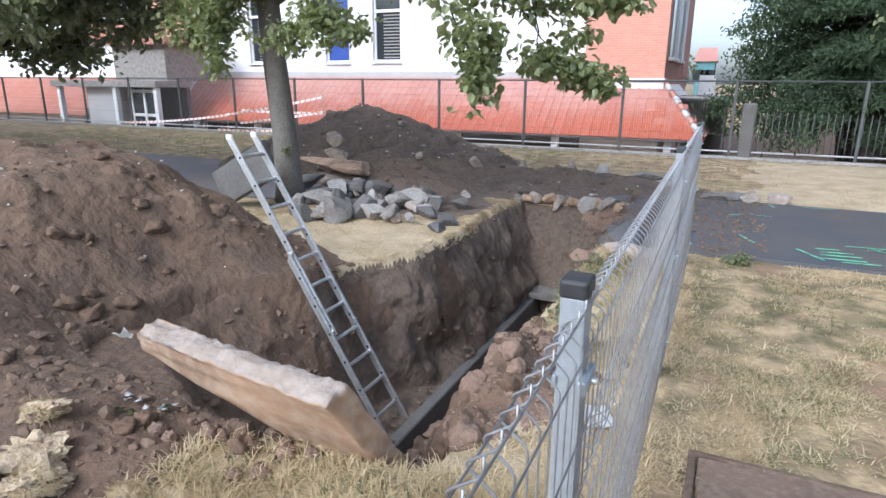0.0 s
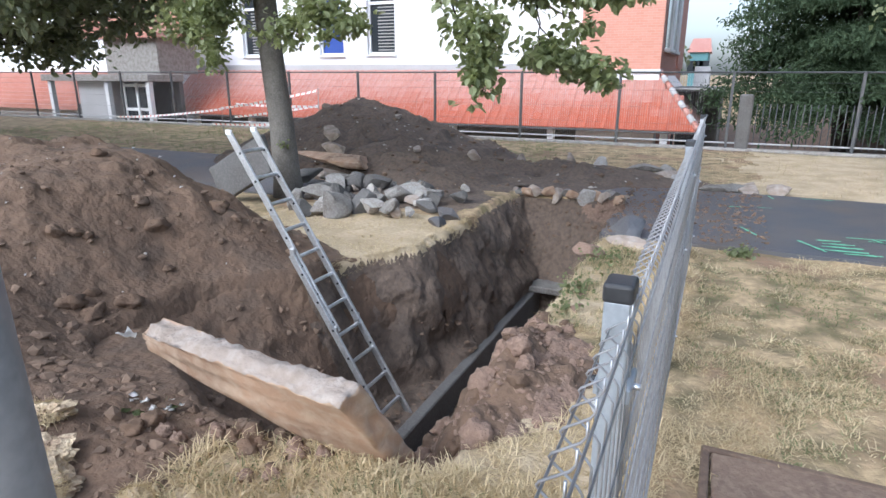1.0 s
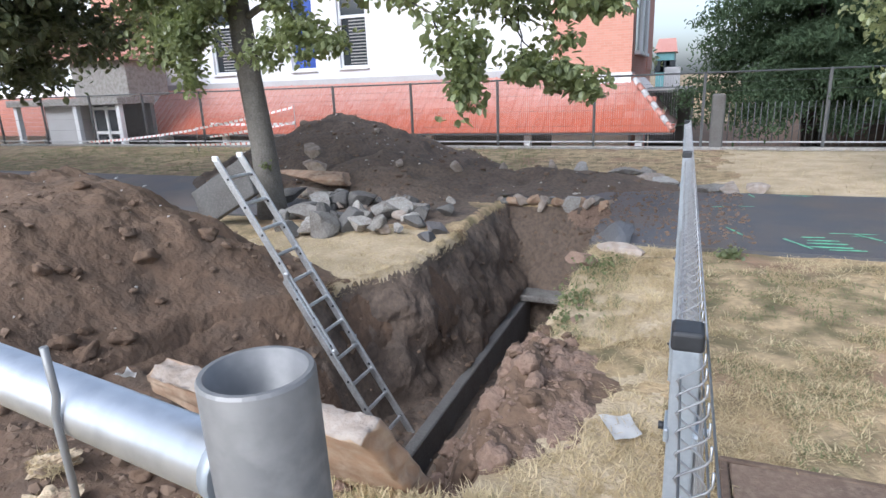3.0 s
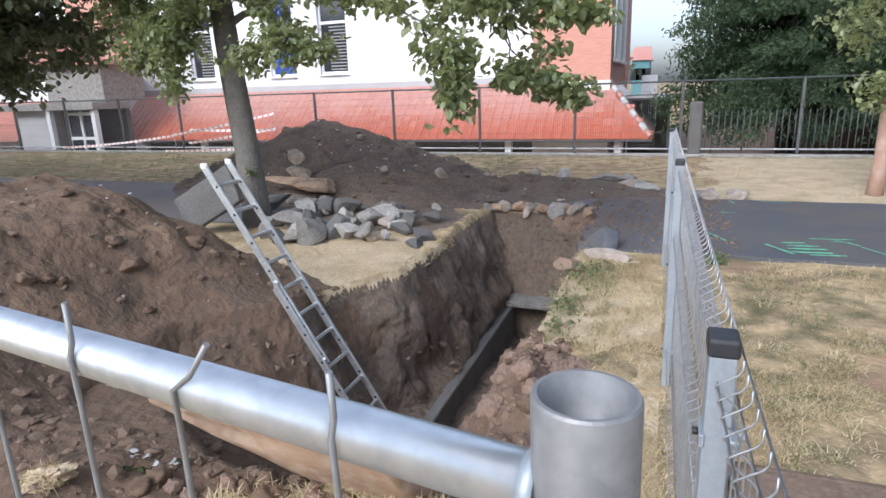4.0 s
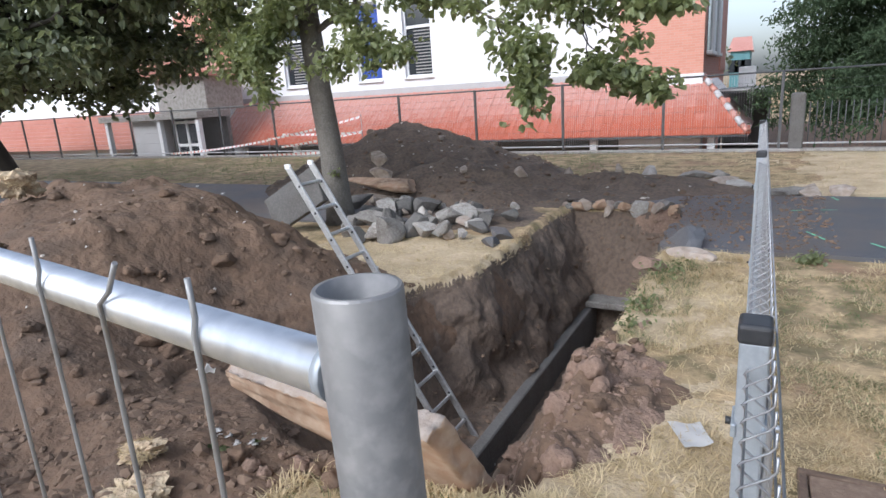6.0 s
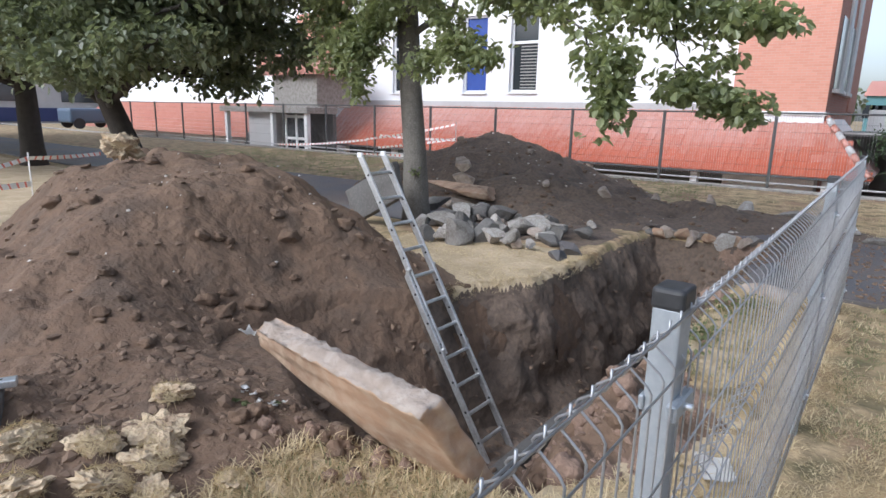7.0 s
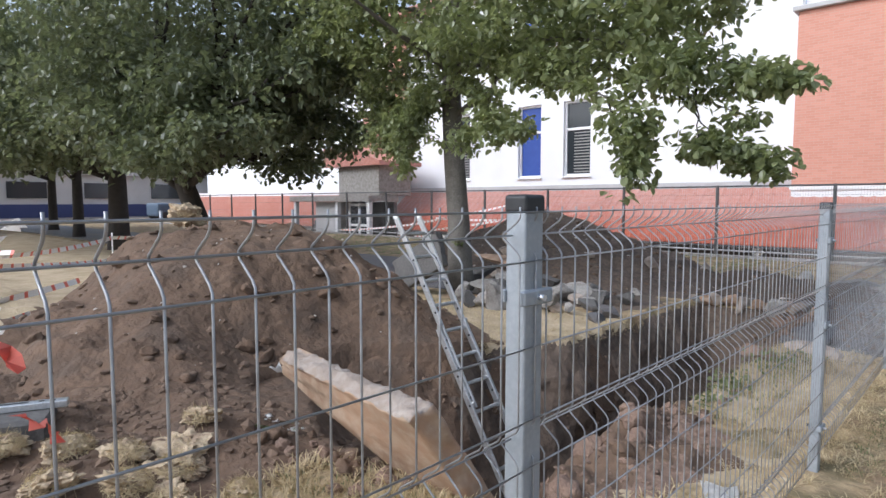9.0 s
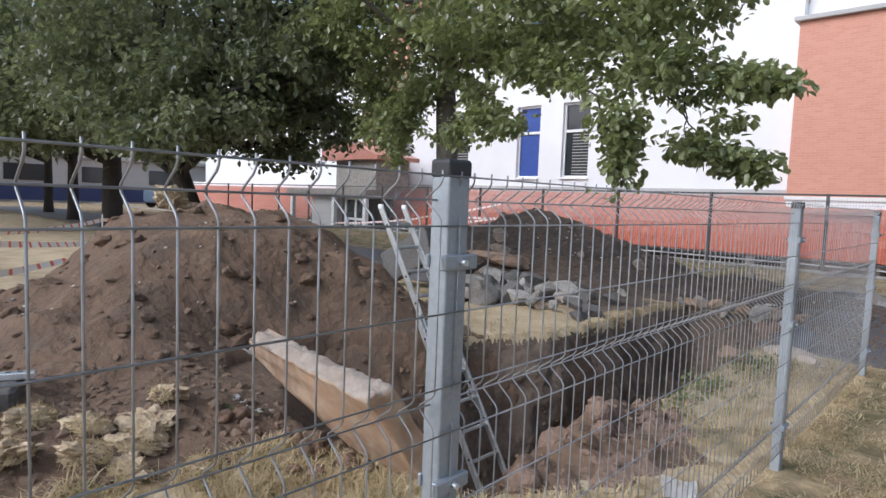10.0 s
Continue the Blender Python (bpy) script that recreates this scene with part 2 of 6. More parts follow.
def noise2(x, y):
    """Smooth value noise, 0 to 1, on arrays."""
    xi, yi = np.floor(x).astype(int), np.floor(y).astype(int)
    u, v = x - xi, y - yi
    u, v = u * u * (3 - 2 * u), v * v * (3 - 2 * v)
    a, b = LAT[xi % 256, yi % 256], LAT[(xi + 1) % 256, yi % 256]
    c, d = LAT[xi % 256, (yi + 1) % 256], LAT[(xi + 1) % 256, (yi + 1) % 256]
    return (a * (1 - u) + b * u) * (1 - v) + (c * (1 - u) + d * u) * v


def fbm(x, y, scale, octaves=4):
    """Layered noise round 0, about -1 to 1."""
    s, k, out = scale, 1.0, 0.0
    for i in range(octaves):
        out = out + (noise2(x * s + 17.3 * i, y * s - 9.1 * i) - 0.5) * 2 * k
        s, k = s * 2.03, k * 0.5
    return out / 1.6


def step(a, b, v):
    v = np.clip((v - a) / (b - a), 0, 1)
    return v * v * (3 - 2 * v)


def grid_mesh(name, xs, ys, height, mats, choose=None, warp=None):
    X, Y = np.meshgrid(xs, ys)
    Z = height(X, Y)
    nx, ny = len(xs), len(ys)
    co = np.stack([X, Y, Z], -1).reshape(-1, 3)
    kinds = co.copy()
    if warp:
        co = warp(co)
    i = np.arange(nx * ny).reshape(ny, nx)
    quads = np.stack([i[:-1, :-1], i[:-1, 1:], i[1:, 1:], i[1:, :-1]], -1).reshape(-1, 4)
    return raw_mesh(name, co, quads, mats, choose(kinds[quads].mean(1)) if choose else None)


def raw_mesh(name, co, faces, mats, index=None, smooth=True):
    n, k = faces.shape
    me = bpy.data.meshes.new(name)
    me.vertices.add(len(co))
    me.vertices.foreach_set("co", np.asarray(co, dtype=np.float32).ravel())
    me.loops.add(n * k)
    me.loops.foreach_set("vertex_index", faces.astype(np.int32).ravel())
    me.polygons.add(n)
    me.polygons.foreach_set("loop_start", np.arange(0, n * k, k, dtype=np.int32))
    me.polygons.foreach_set("use_smooth", np.full(n, smooth))
    for m in mats:
        me.materials.append(m)
    if index is not None:
        me.polygons.foreach_set("material_index", index.astype(np.int32))
    me.update(calc_edges=True)
    me.validate()
    return me


# ---------------------------------------------------------------- ground with the trench
DUCT_L, DUCT_R, DUCT_TOP, DUCT_FLOOR, DUCT_END = -1.97, -1.12, -1.2, -1.72, 6.62
KERB_Y = 14.55


def trench_left(y):
    return -2.58 - 0.46 * step(4.5, 3.35, y) - 0.45 * step(3.1, 2.2, y) + 0.09 * fbm(y * 1.0, y * 0 + 3, 1.1, 2)


def trench_right(y):
    return -0.90 + 0.04 * step(3.4, 2.2, y) + 0.06 * fbm(y, y * 0 + 8, 2.3)


def bank_slope(y):
    return 5.0 - 3.55 * step(4.6, 3.0, y)


def trench_depth(x, y):
    wob = 0.10 * fbm(x, y, 2.6)
    soft = 0.52 + 0.68 * step(3.2, 2.3, y)
    left = (x - trench_left(y) + 0.08 * fbm(x, y + 20, 3.5, 3)) * 1.3 / soft
    left = np.where(left < 0.3, 1.7 * left * left + 0.14 * left, left - 0.105) * (left > 0) + np.minimum(left, 0)
    right = (trench_right(y) - x) * bank_slope(y)
    far = (7.66 + 0.10 * fbm(x, y * 0, 2.1) - y) * 1.5
    near = (y - 1.04 - 0.1 * wob - (0.55 + 0.5 * fbm(x + 5, y, 1.6, 3)) * np.clip(-2.15 - x, 0, 1.2)) * (2.2 - 1.1 * step(-2.1, -2.7, x))
    return np.minimum(np.minimum(left, right), np.minimum(far, near)) + wob * 0.5


def in_duct(x, y):
    return (x > DUCT_L - 0.05) & (x < DUCT_R + 0.05) & (y > 1.5) & (y < 6.9)


def ground_height(x, y):
    z = 0.018 * fbm(x, y, 1.1) + 0.012 * fbm(x, y, 6.0, 3)
    near = step(30, 10, np.hypot(x + 3, y - 4))
    z = z * (0.3 + 0.7 * near)
    # disturbed soil on the near side of the slab
    z = z + 0.10 * step(-1.5, -2.6, x) * step(1.5, 0.7, y) * step(-1.6, 0.0, y) * (1 + 0.9 * fbm(x, y, 3.0))
    d = trench_depth(x, y)
    z = z - np.clip(d, 0, 1.25) * (1 + 0.05 * fbm(x, y, 5))
    z = z + np.where(d > 0.05, 0.035 * fbm(x, y, 3.2, 4), 0)
    # crumbled bank on the fence side
    bank = step(-0.70, -0.95, x) * step(-1.30, -1.10, x) * step(1.15, 1.5, y) * step(4.4, 3.4, y)
    z = z + bank * 0.10 * fbm(x, y, 6.0, 4)
    spoil = DUCT_FLOOR + 0.05 * fbm(x, y, 6) + (0.22 + 0.36 * step(-1.85, -1.2, x) * (1 + fbm(x, y, 4))) * step(6.3, 5.2, y)
    slide = -(trench_right(y) - x) * bank_slope(y) * 1.05 + 0.10 * fbm(x, y, 4.0, 5)
    z = np.where(in_duct(x, y), np.maximum(spoil, np.where(y < 5.2, slide, -9)), z)
    # sunken yard behind the kerb
    z = np.where((y > KERB_Y) & (y < 60) & (x < 6), z - 1.6 * step(KERB_Y, KERB_Y + 0.08, y) * step(6, 3, x), z)
    return z


def near_reach(x):
    return 2.9 - 0.75 * step(-4.6, -6.3, x)


def soil_zone(x, y):
    """Where turf is stripped or buried: 1 soil, 0 turf."""
    n = 0.35 * fbm(x, y, 2.2)
    near = -1.3 + 2.2 * n - 0.25 * (x + 4)
    front = (x < -1.75 + n + 0.5 * (y - 0.6)) & (y < 1.9) & (y > near) & (x > -6.3 + 2 * n)
    left = (x < -2.4 + n) & (y < 3.2) & (y > near) & (x > -6.3 + 2 * n)
    heap_foot = np.hypot((x + 5.7) / np.where(x > -5.7, 3.4, 2.3), (y - 2.3) / np.where(y > 2.3, 2.05, near_reach(x))) < 1 + 0.2 * n
    return front | left | heap_foot


def ground_kind(c):
    x, y, z = c[:, 0], c[:, 1], c[:, 2]
    n = fbm(x, y, 1.5)
    d = trench_depth(x, y)
    k = np.zeros(len(x), int)                        # turf
    k[(y > 8.0) & (y < 15) & (x > 0.5 + n)] = 2       # pale sandy strip past the path
    k[(x > -1.7 + 0.3 * n) & (x < -0.05) & (y < 5.5) & (y > -0.9 + n) & (n > -0.45)] = 2
    k[(x < -6.6 + n) & (y < 5.4) & (x > -30)] = 2     # bleached lawn
    k[(x < -2.3) & (x > -4.9) & (y > 3.3) & (y < 5.6)] = 2
    k[soil_zone(x, y)] = 1
    k[(d > 0.07) & (z < -0.03)] = 3
    k[(d > 0.04) & (y < 2.9 + 0.5 * n) & (x < -2.15)] = 1
    k[(y > KERB_Y) & (y < 45) & (x > -1.5)] = 1       # soil colour in place of the conifers' shade on the turf
    k[(d > 0.04) & (y < 3.5) & (x > -1.5) & (z > -0.8) & (fbm(x, y, 3.0) > -0.55)] = 4
    k[(d > 0.04) & (y > 6.8) & (z > -0.40 + 0.35 * fbm(x, z, 2.5)) & (x > -1.6 + 0.5 * fbm(x, z + 5, 1.8))] = 4
    return k


def spread(a, b, fine_a, fine_b, d, far, grow=1.18):
    mid = np.arange(fine_a, fine_b, d)
    lo, hi, s = [fine_a], [mid[-1]], d
    while lo[-1] > a or hi[-1] < b:
        s = min(s * grow, far)
        if lo[-1] > a:
            lo.append(lo[-1] - s)
        if hi[-1] < b:
            hi.append(hi[-1] + s)
        if s >= far:
            far *= 1.5
    return np.array(lo[:0:-1] + list(mid) + hi[1:])


def slump(co):
    """Lumps that stand out sideways from the steep trench walls."""
    x, y, z = co[:, 0], co[:, 1], co[:, 2]
    d = trench_depth(x, y)
    k = step(0.05, 0.35, d) * step(DUCT_TOP - 0.05, DUCT_TOP + 0.15, z) * (1 - 0.75 * step(3.9, 3.4, y) * step(2.3, 2.8, y))
    co[:, 0] += k * (0.17 * fbm(y + 31, z, 1.9, 5) + 0.07 * fbm(y, z + 11, 6.0, 4))
    co[:, 1] += k * 0.06 * fbm(x + 7, z, 3.0, 3)
    return co


gx = spread(-900, 900, -3.6, 0.6, 0.022, 0.4, 1.04)
gy = spread(-900, 900, -0.4, 8.0, 0.032, 0.4, 1.05)
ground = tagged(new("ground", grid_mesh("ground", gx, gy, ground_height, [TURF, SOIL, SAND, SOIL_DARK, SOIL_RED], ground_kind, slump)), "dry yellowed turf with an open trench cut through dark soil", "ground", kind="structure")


# ---------------------------------------------------------------- path
def path_slab(name, x0, x1, y0, y1, ragged):
    """Asphalt 8 cm thick; ragged: which ends are broken."""
    bm = bmesh.new()
    rim = []
    n = 40
    for i in range(n + 1):
        rim.append((x0 + (x1 - x0) * i / n, y0, 0))
    for i in range(1, n + 1):
        rim.append((x1, y0 + (y1 - y0) * i / n, 1))
    for i in range(1, n + 1):
        rim.append((x1 + (x0 - x1) * i / n, y1, 2))
    for i in range(1, n):
        rim.append((x0, y1 + (y0 - y1) * i / n, 3))
    top, low = [], []
    for x, y, s in rim:
        j = 0.10 if s in ragged else 0.02
        x += j * float(fbm(np.array(x), np.array(y), 3.1))
        y += j * float(fbm(np.array(x + 40), np.array(y), 2.3))
        top.append(bm.verts.new((x, y, 0.035)))
        low.append(bm.verts.new((x, y, -0.06)))
    bm.faces.new(top)
    for i in range(len(top)):
        bm.faces.new((low[i], low[(i + 1) % len(top)], top[(i + 1) % len(top)], top[i]))
    return solid(name, bm, ASPHALT, "worn dark grey asphalt footpath broken off at the trench", "path", "structure")


path_slab("path_1", -0.93, 14.0, 5.45, 8.62, (3,))
path_slab("path_2", -40.0, -3.6, 5.75, 8.75, (1,))
path_slab("path_3", -2.55, -1.0, 7.75, 8.62, (0,))


# ---------------------------------------------------------------- soil heaps
def heap_left(x, y):
    dx = (x + 5.7) / np.where(x > -5.7, 3.2, 2.2)
    dy = (y - 2.38) / np.where(y > 2.38, 2.02, near_reach(x) - 0.12)
    r = np.sqrt(dx * dx + dy * dy + 0.012) - 0.08
    h = 1.44 * np.clip(1 - r, -0.1, 1)
    # slumped flat crest with a shoulder of darker lumps
    h = np.where(h > 0.85, 0.85 + 0.30 * (1 - np.exp(-(h - 0.85) / 0.30)), h)
    h = h + 0.06 * np.exp(-((x + 5.95) / 0.28) ** 2 - ((y - 1.42) / 0.22) ** 2)
    body = step(0.02, 0.3, h)
    ridge = 1 - np.abs(fbm(x + 4, y - 3, 0.9, 4))
    h = h + body * (0.07 * fbm(x, y, 1.3) + 0.12 * (ridge - 0.7) + 0.16 * fbm(x, y, 2.6, 6) * np.abs(fbm(x + 9, y, 1.7, 2) + 0.5) + 0.035 * np.abs(fbm(x, y, 6.5, 3))) - 0.03
    gap = trench_left(y) - x
    gap = gap + (1.0 - gap) * step(1.5, 0.5, y) * (gap < 1.0)
    edge = 0.22 + 0.78 * step(0.0, 0.9, gap)
    return h * edge + 1.9 * np.minimum(gap, 0) + 3.0 * np.minimum(gap + 0.28, 0)


def heap_right(x, y):
    dx = (x + 7.2) / np.where(x > -7.2, 3.6, 2.6)
    dy = (y - 10.6) / np.where(y > 10.6, 2.2, 3.4)
    r = np.sqrt(dx * dx + dy * dy + 0.006) - 0.06
    a = 1.22 * np.clip(1 - r, -0.1, 1)
    b = 0.62 * np.clip(1 - np.hypot((x + 4.9) / 2.4, (y - 8.6) / 1.9), -0.1, 1)
    c = 0.30 * np.clip(1 - np.hypot((x + 2.3) / 2.6, (y - 9.2) / 1.2), -0.1, 1)
    spill = 0.13 * np.clip(1 - np.hypot((x + 2.6) / 2.3, (y - 8.3) / 1.1), -0.1, 1)
    litter = 0.10 * np.clip(1 - np.hypot((x + 3.9) / 1.7, (y - 6.6) / 1.3), -0.1, 1)
    h = np.maximum(np.maximum(a, b), np.maximum(c, np.maximum(spill, litter)))
    h = np.where((y < 7.9) & (trench_depth(x, y) > -0.06), -4.0, h)
    return h + step(0.02, 0.2, h) * (0.09 * fbm(x, y, 1.6) + 0.11 * fbm(x, y, 3.2, 6)) - 0.02


def heap(name, f, x0, x1, y0, y1, d, label, mats, choose=None):
    me = grid_mesh(name, np.arange(x0, x1, d), np.arange(y0, y1, d), f, mats, choose)
    bm = bmesh.new()
    bm.from_mesh(me)
    co = np.array([v.co[:] for v in bm.verts])
    low = co[:, 2] < ground_height(co[:, 0], co[:, 1]) - 0.07
    bmesh.ops.delete(bm, geom=[v for v, k in zip(bm.verts, low) if k], context="VERTS")
    bm.to_mesh(me)
    bm.free()
    return tagged(new(name, me), label, "soil mound")


heap("soil_mound", heap_left, -9.4, -2.2, -0.9, 5.4, 0.04, "large mound of loose brown soil beside the trench", [SOIL])
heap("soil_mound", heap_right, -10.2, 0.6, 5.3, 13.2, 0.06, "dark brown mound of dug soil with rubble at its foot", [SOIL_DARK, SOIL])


def soil_bank(x, y):
    """Loose red soil spilt over the turf beside the trench."""
    r = np.hypot((x + 0.95) / 0.58, (y - 2.12) / 0.86) + 0.22 * fbm(x, y, 3.0, 3)
    lift = 0.15 * np.clip(1 - r, -0.5, 1)
    return ground_height(x, y) + lift + step(-0.02, 0.04, lift) * (0.05 * fbm(x, y, 6.0, 4) + 0.03 * fbm(x + 3, y, 14.0, 3))


me = grid_mesh("soil_bank", np.arange(-1.62, -0.25, 0.018), np.arange(1.15, 3.15, 0.018), soil_bank, [SOIL_RED, SOIL], lambda c: (fbm(c[:, 0], c[:, 1], 2.6) > 0.12).astype(int))
bm = bmesh.new()
bm.from_mesh(me)
co = np.array([v.co[:] for v in bm.verts])
low = co[:, 2] < ground_height(co[:, 0], co[:, 1]) - 0.012
bmesh.ops.delete(bm, geom=[v for v, k in zip(bm.verts, low) if k], context="VERTS")
bm.to_mesh(me)
bm.free()
tagged(new("soil_bank", me), "loose reddish soil spilt over the turf beside the trench", "soil bank")


# ---------------------------------------------------------------- concrete duct in the trench
duct = thing("concrete_duct", "open concrete duct at the bottom of the trench, its covers lifted", "duct", (-1.55, 4, DUCT_FLOOR))
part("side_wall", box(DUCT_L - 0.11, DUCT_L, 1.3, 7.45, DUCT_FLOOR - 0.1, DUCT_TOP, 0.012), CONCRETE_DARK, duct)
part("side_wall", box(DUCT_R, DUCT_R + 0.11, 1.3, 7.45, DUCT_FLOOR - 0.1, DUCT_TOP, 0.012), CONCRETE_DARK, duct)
part("cover_slab", box(DUCT_L - 0.16, DUCT_R + 0.16, DUCT_END, 7.2, DUCT_TOP + 0.004, DUCT_TOP + 0.09, 0.012), CONCRETE, duct, "grey concrete cover slab still in place")


# ---------------------------------------------------------------- broken cover slab standing in the trench end
def broken_slab(name, corner, along, down, thick, length, height, mats, label, rough=0.03, seed=1, taper=1.0, down_end=None):
    """A slab: rough broken upper edge, smooth faces. corner: one upper end; along and down: its directions."""
    along, down = Vector(along).normalized(), Vector(down).normalized()
    far_down = Vector(down_end).normalized() if down_end else down
    nrm = along.cross(down + far_down).normalized()
    bm = bmesh.new()
    nu, nv, nw = 44, 22, 6
    rng = random.Random(seed)
    off = rng.random() * 50

    def place(u, v, w):
        p = Vector(corner) + along * (u * length) + down.lerp(far_down, u) * (v * height * (taper + (1 - taper) * u ** 1.35)) + nrm * ((w - 0.5) * thick)
        edge = max(0.0, 1 - v / 0.10)
        k = noise.fractal(Vector((u * 9 + off, w * 2.5, v * 5)), 0.6, 2.1, 4)
        p += down * (edge * (rough * 0.65 * k + 0.05 * abs(w - 0.45) * 0.6))
        p += nrm * (0.012 * noise.noise(Vector((u * 4 + off, v * 4, 3))) + edge * rough * 0.5 * noise.noise(Vector((u * 22 + off, w * 5, 7))))
        p += along * (0.03 * noise.noise(Vector((v * 6, w * 3, off))) * (1 if u in (0, 1) else 0))
        return p

    verts = {}

    def vert(i, j, k):
        if (i, j, k) not in verts:
            verts[i, j, k] = bm.verts.new(place(i / nu, j / nv, k / nw))
        return verts[i, j, k]

    def face(a, b, c, d, m):
        f = bm.faces.new((vert(*a), vert(*b), vert(*c), vert(*d)))
        f.material_index = m
        f.smooth = True

    for i in range(nu):
        for j in range(nv):
            face((i, j, 0), (i, j + 1, 0), (i + 1, j + 1, 0), (i + 1, j, 0), 1)
            face((i, j, nw), (i + 1, j, nw), (i + 1, j + 1, nw), (i, j + 1, nw), 1)
        for k in range(nw):
            face((i, 0, k), (i + 1, 0, k), (i + 1, 0, k + 1), (i, 0, k + 1), 0)
            face((i, nv, k), (i, nv, k + 1), (i + 1, nv, k + 1), (i + 1, nv, k), 1)
    for j in range(nv):
        for k in range(nw):
            face((0, j, k), (0, j, k + 1), (0, j + 1, k + 1), (0, j + 1, k), 1)
            face((nu, j, k), (nu, j + 1, k), (nu, j + 1, k + 1), (nu, j, k + 1), 1)
    return solid(name, bm, mats, label, "concrete slab")


broken_slab("concrete_slab", (-2.30, 0.93, 0.50), (1.22, -0.16, 0.0), (0.0, 0.22, -0.97), 0.12, 1.25, 0.80, [BREAK, STAINED], "broken concrete cover slab stained with earth, leaning on the trench end", taper=0.13, down_end=(0.0, 0.60, -0.80))
broken_slab("concrete_slab", (-6.07, 5.12, 0.47), (0.81, 0.1, 0.46), (0.17, -0.03, -0.46), 0.11, 0.93, 0.50, [CONCRETE_DARK, CONCRETE_DARK], "grey concrete slab propped against the tree trunk", rough=0.008, seed=4)


# ---------------------------------------------------------------- ladder
def ladder():
    root = thing("ladder", "two-section aluminium ladder leaning out of the trench", "ladder", (-2.0, 3.1, -1.45))
    top, foot = Vector((-3.65, 2.965, 1.185)), Vector((-1.98, 2.95, -1.50))
    run = foot - top
    long = run.length
    d = run / long
    out = Vector((0, 1, 0)).cross(d).normalized()
    if out.z < 0:
        out = -out

    def rail(y, a, b, lift):
        bm = bmesh.new()
        p, q = top + d * (a * long) + Vector((0, y, 0)) + out * lift, top + d * (b * long) + Vector((0, y, 0)) + out * lift
        rot = Matrix((Vector((0, 1, 0)), out, d)).transposed().to_4x4()
        bmesh.ops.create_cube(bm, size=1, matrix=Matrix.Translation((p + q) / 2) @ rot @ Matrix.Diagonal((0.024, 0.062, (q - p).length, 1)))
        bmesh.ops.bevel(bm, geom=bm.edges[:], offset=0.005, segments=1, affect="EDGES")
        r = part("rail", bm, ALU, root)
        k = 0.06
        while k < b - a - 0.02:
            c = top + d * ((a + k) * long) + Vector((0, y - 0.0125, 0)) + out * (lift + 0.01)
            part("rung_socket", tube([c, c + Vector((0, -0.003, 0))], 0.012, 8), CAP, r, "dark rung socket")
            k += 0.085
        return r

    rail(0.0, 0.0, 0.60, 0.008)
    rail(0.30, 0.0, 0.60, 0.008)
    rail(-0.028, 0.36, 1.0, -0.008)
    rail(0.328, 0.36, 1.0, -0.008)
    step_len = 0.2505
    for i in range(12):
        s = 0.175 + i * step_len
        lift = 0.008 if s < 0.6 * long - 0.02 else -0.008
        c = top + d * s + out * lift
        ya, yb = (0, 0.30) if lift > 0 else (-0.028, 0.328)
        bm = bmesh.new()
        rot = Matrix((Vector((0, 1, 0)), out, d)).transposed().to_4x4()
        bmesh.ops.create_cube(bm, size=1, matrix=Matrix.Translation(c + Vector((0, (ya + yb) / 2, 0))) @ rot @ Matrix.Diagonal((yb - ya, 0.03, 0.03, 1)))
        bmesh.ops.bevel(bm, geom=bm.edges[:], offset=0.006, segments=1, affect="EDGES")
        part("rung", bm, ALU, root)
    for y in (-0.014, 0.314):
        for s in (0.36, 0.595):
            c = top + d * (s * long)
            part("guide_bracket", box(c.x - 0.025, c.x + 0.025, c.y + y - 0.02, c.y + y + 0.02, c.z - 0.05, c.z + 0.05, 0.008), ALU, root, "cast guide bracket")
    for y in (0.0, 0.30):
        c = top - d * 0.012 + out * 0.008
        part("end_cap", box(c.x - 0.03, c.x + 0.03, c.y + y - 0.014, c.y + y + 0.014, c.z - 0.02, c.z + 0.025, 0.006), FRAME_WHITE, root, "yellowed plastic end cap")
    return root


ladder()


# ---------------------------------------------------------------- welded mesh fence
FENCE_X = 0.026


def mesh_panel(y0, y1, lean):
    root = thing("mesh_fence_panel", "galvanised welded wire mesh panel with pressed folds", "fence panel", (FENCE_X + lean * y0, y0, 0.1), group="mesh fence panels")
    fold = 0.038
    # height, offset of each bend of a rod: straight, then a rounded V towards the trench
    prof = [(0.10, 0)]
    for mid in (0.225, 0.908, 1.286):
        prof += [(mid - 0.037, 0), (mid - 0.028, -0.006), (mid - 0.005, -fold + 0.003), (mid, -fold), (mid + 0.005, -fold + 0.003), (mid + 0.025, -0.006), (mid + 0.034, 0)]
    prof.append((1.338, 0))
    rods = [mesh_from(tube([(dx, 0, z - 0.1) for z, dx in prof], 0.0018, 5), "rod", WIRE)]
    n = int((y1 - y0) / 0.05)
    for i in range(n + 1):
        y = y0 + i * (y1 - y0) / n
        piece("rod", rods[0], root, Matrix.Translation((FENCE_X + lean * y, y, 0.1)))
    wire = mesh_from(tube([(0, 0, 0), (lean * (y1 - y0 + 0.04), y1 - y0 + 0.04, 0)], 0.0019, 5), "wire", WIRE)
    for z, dx in ((0.12, 0), (0.18, 0), (0.225, -fold), (0.27, 0), (0.42, 0), (0.57, 0), (0.72, 0), (0.862, 0), (0.908, -fold), (0.95, 0), (1.085, 0), (1.241, 0), (1.286, -fold), (1.329, 0)):
        piece("wire", wire, root, Matrix.Translation((FENCE_X + lean * (y0 - 0.02) + dx + 0.005, y0 - 0.02, z)))
    return root


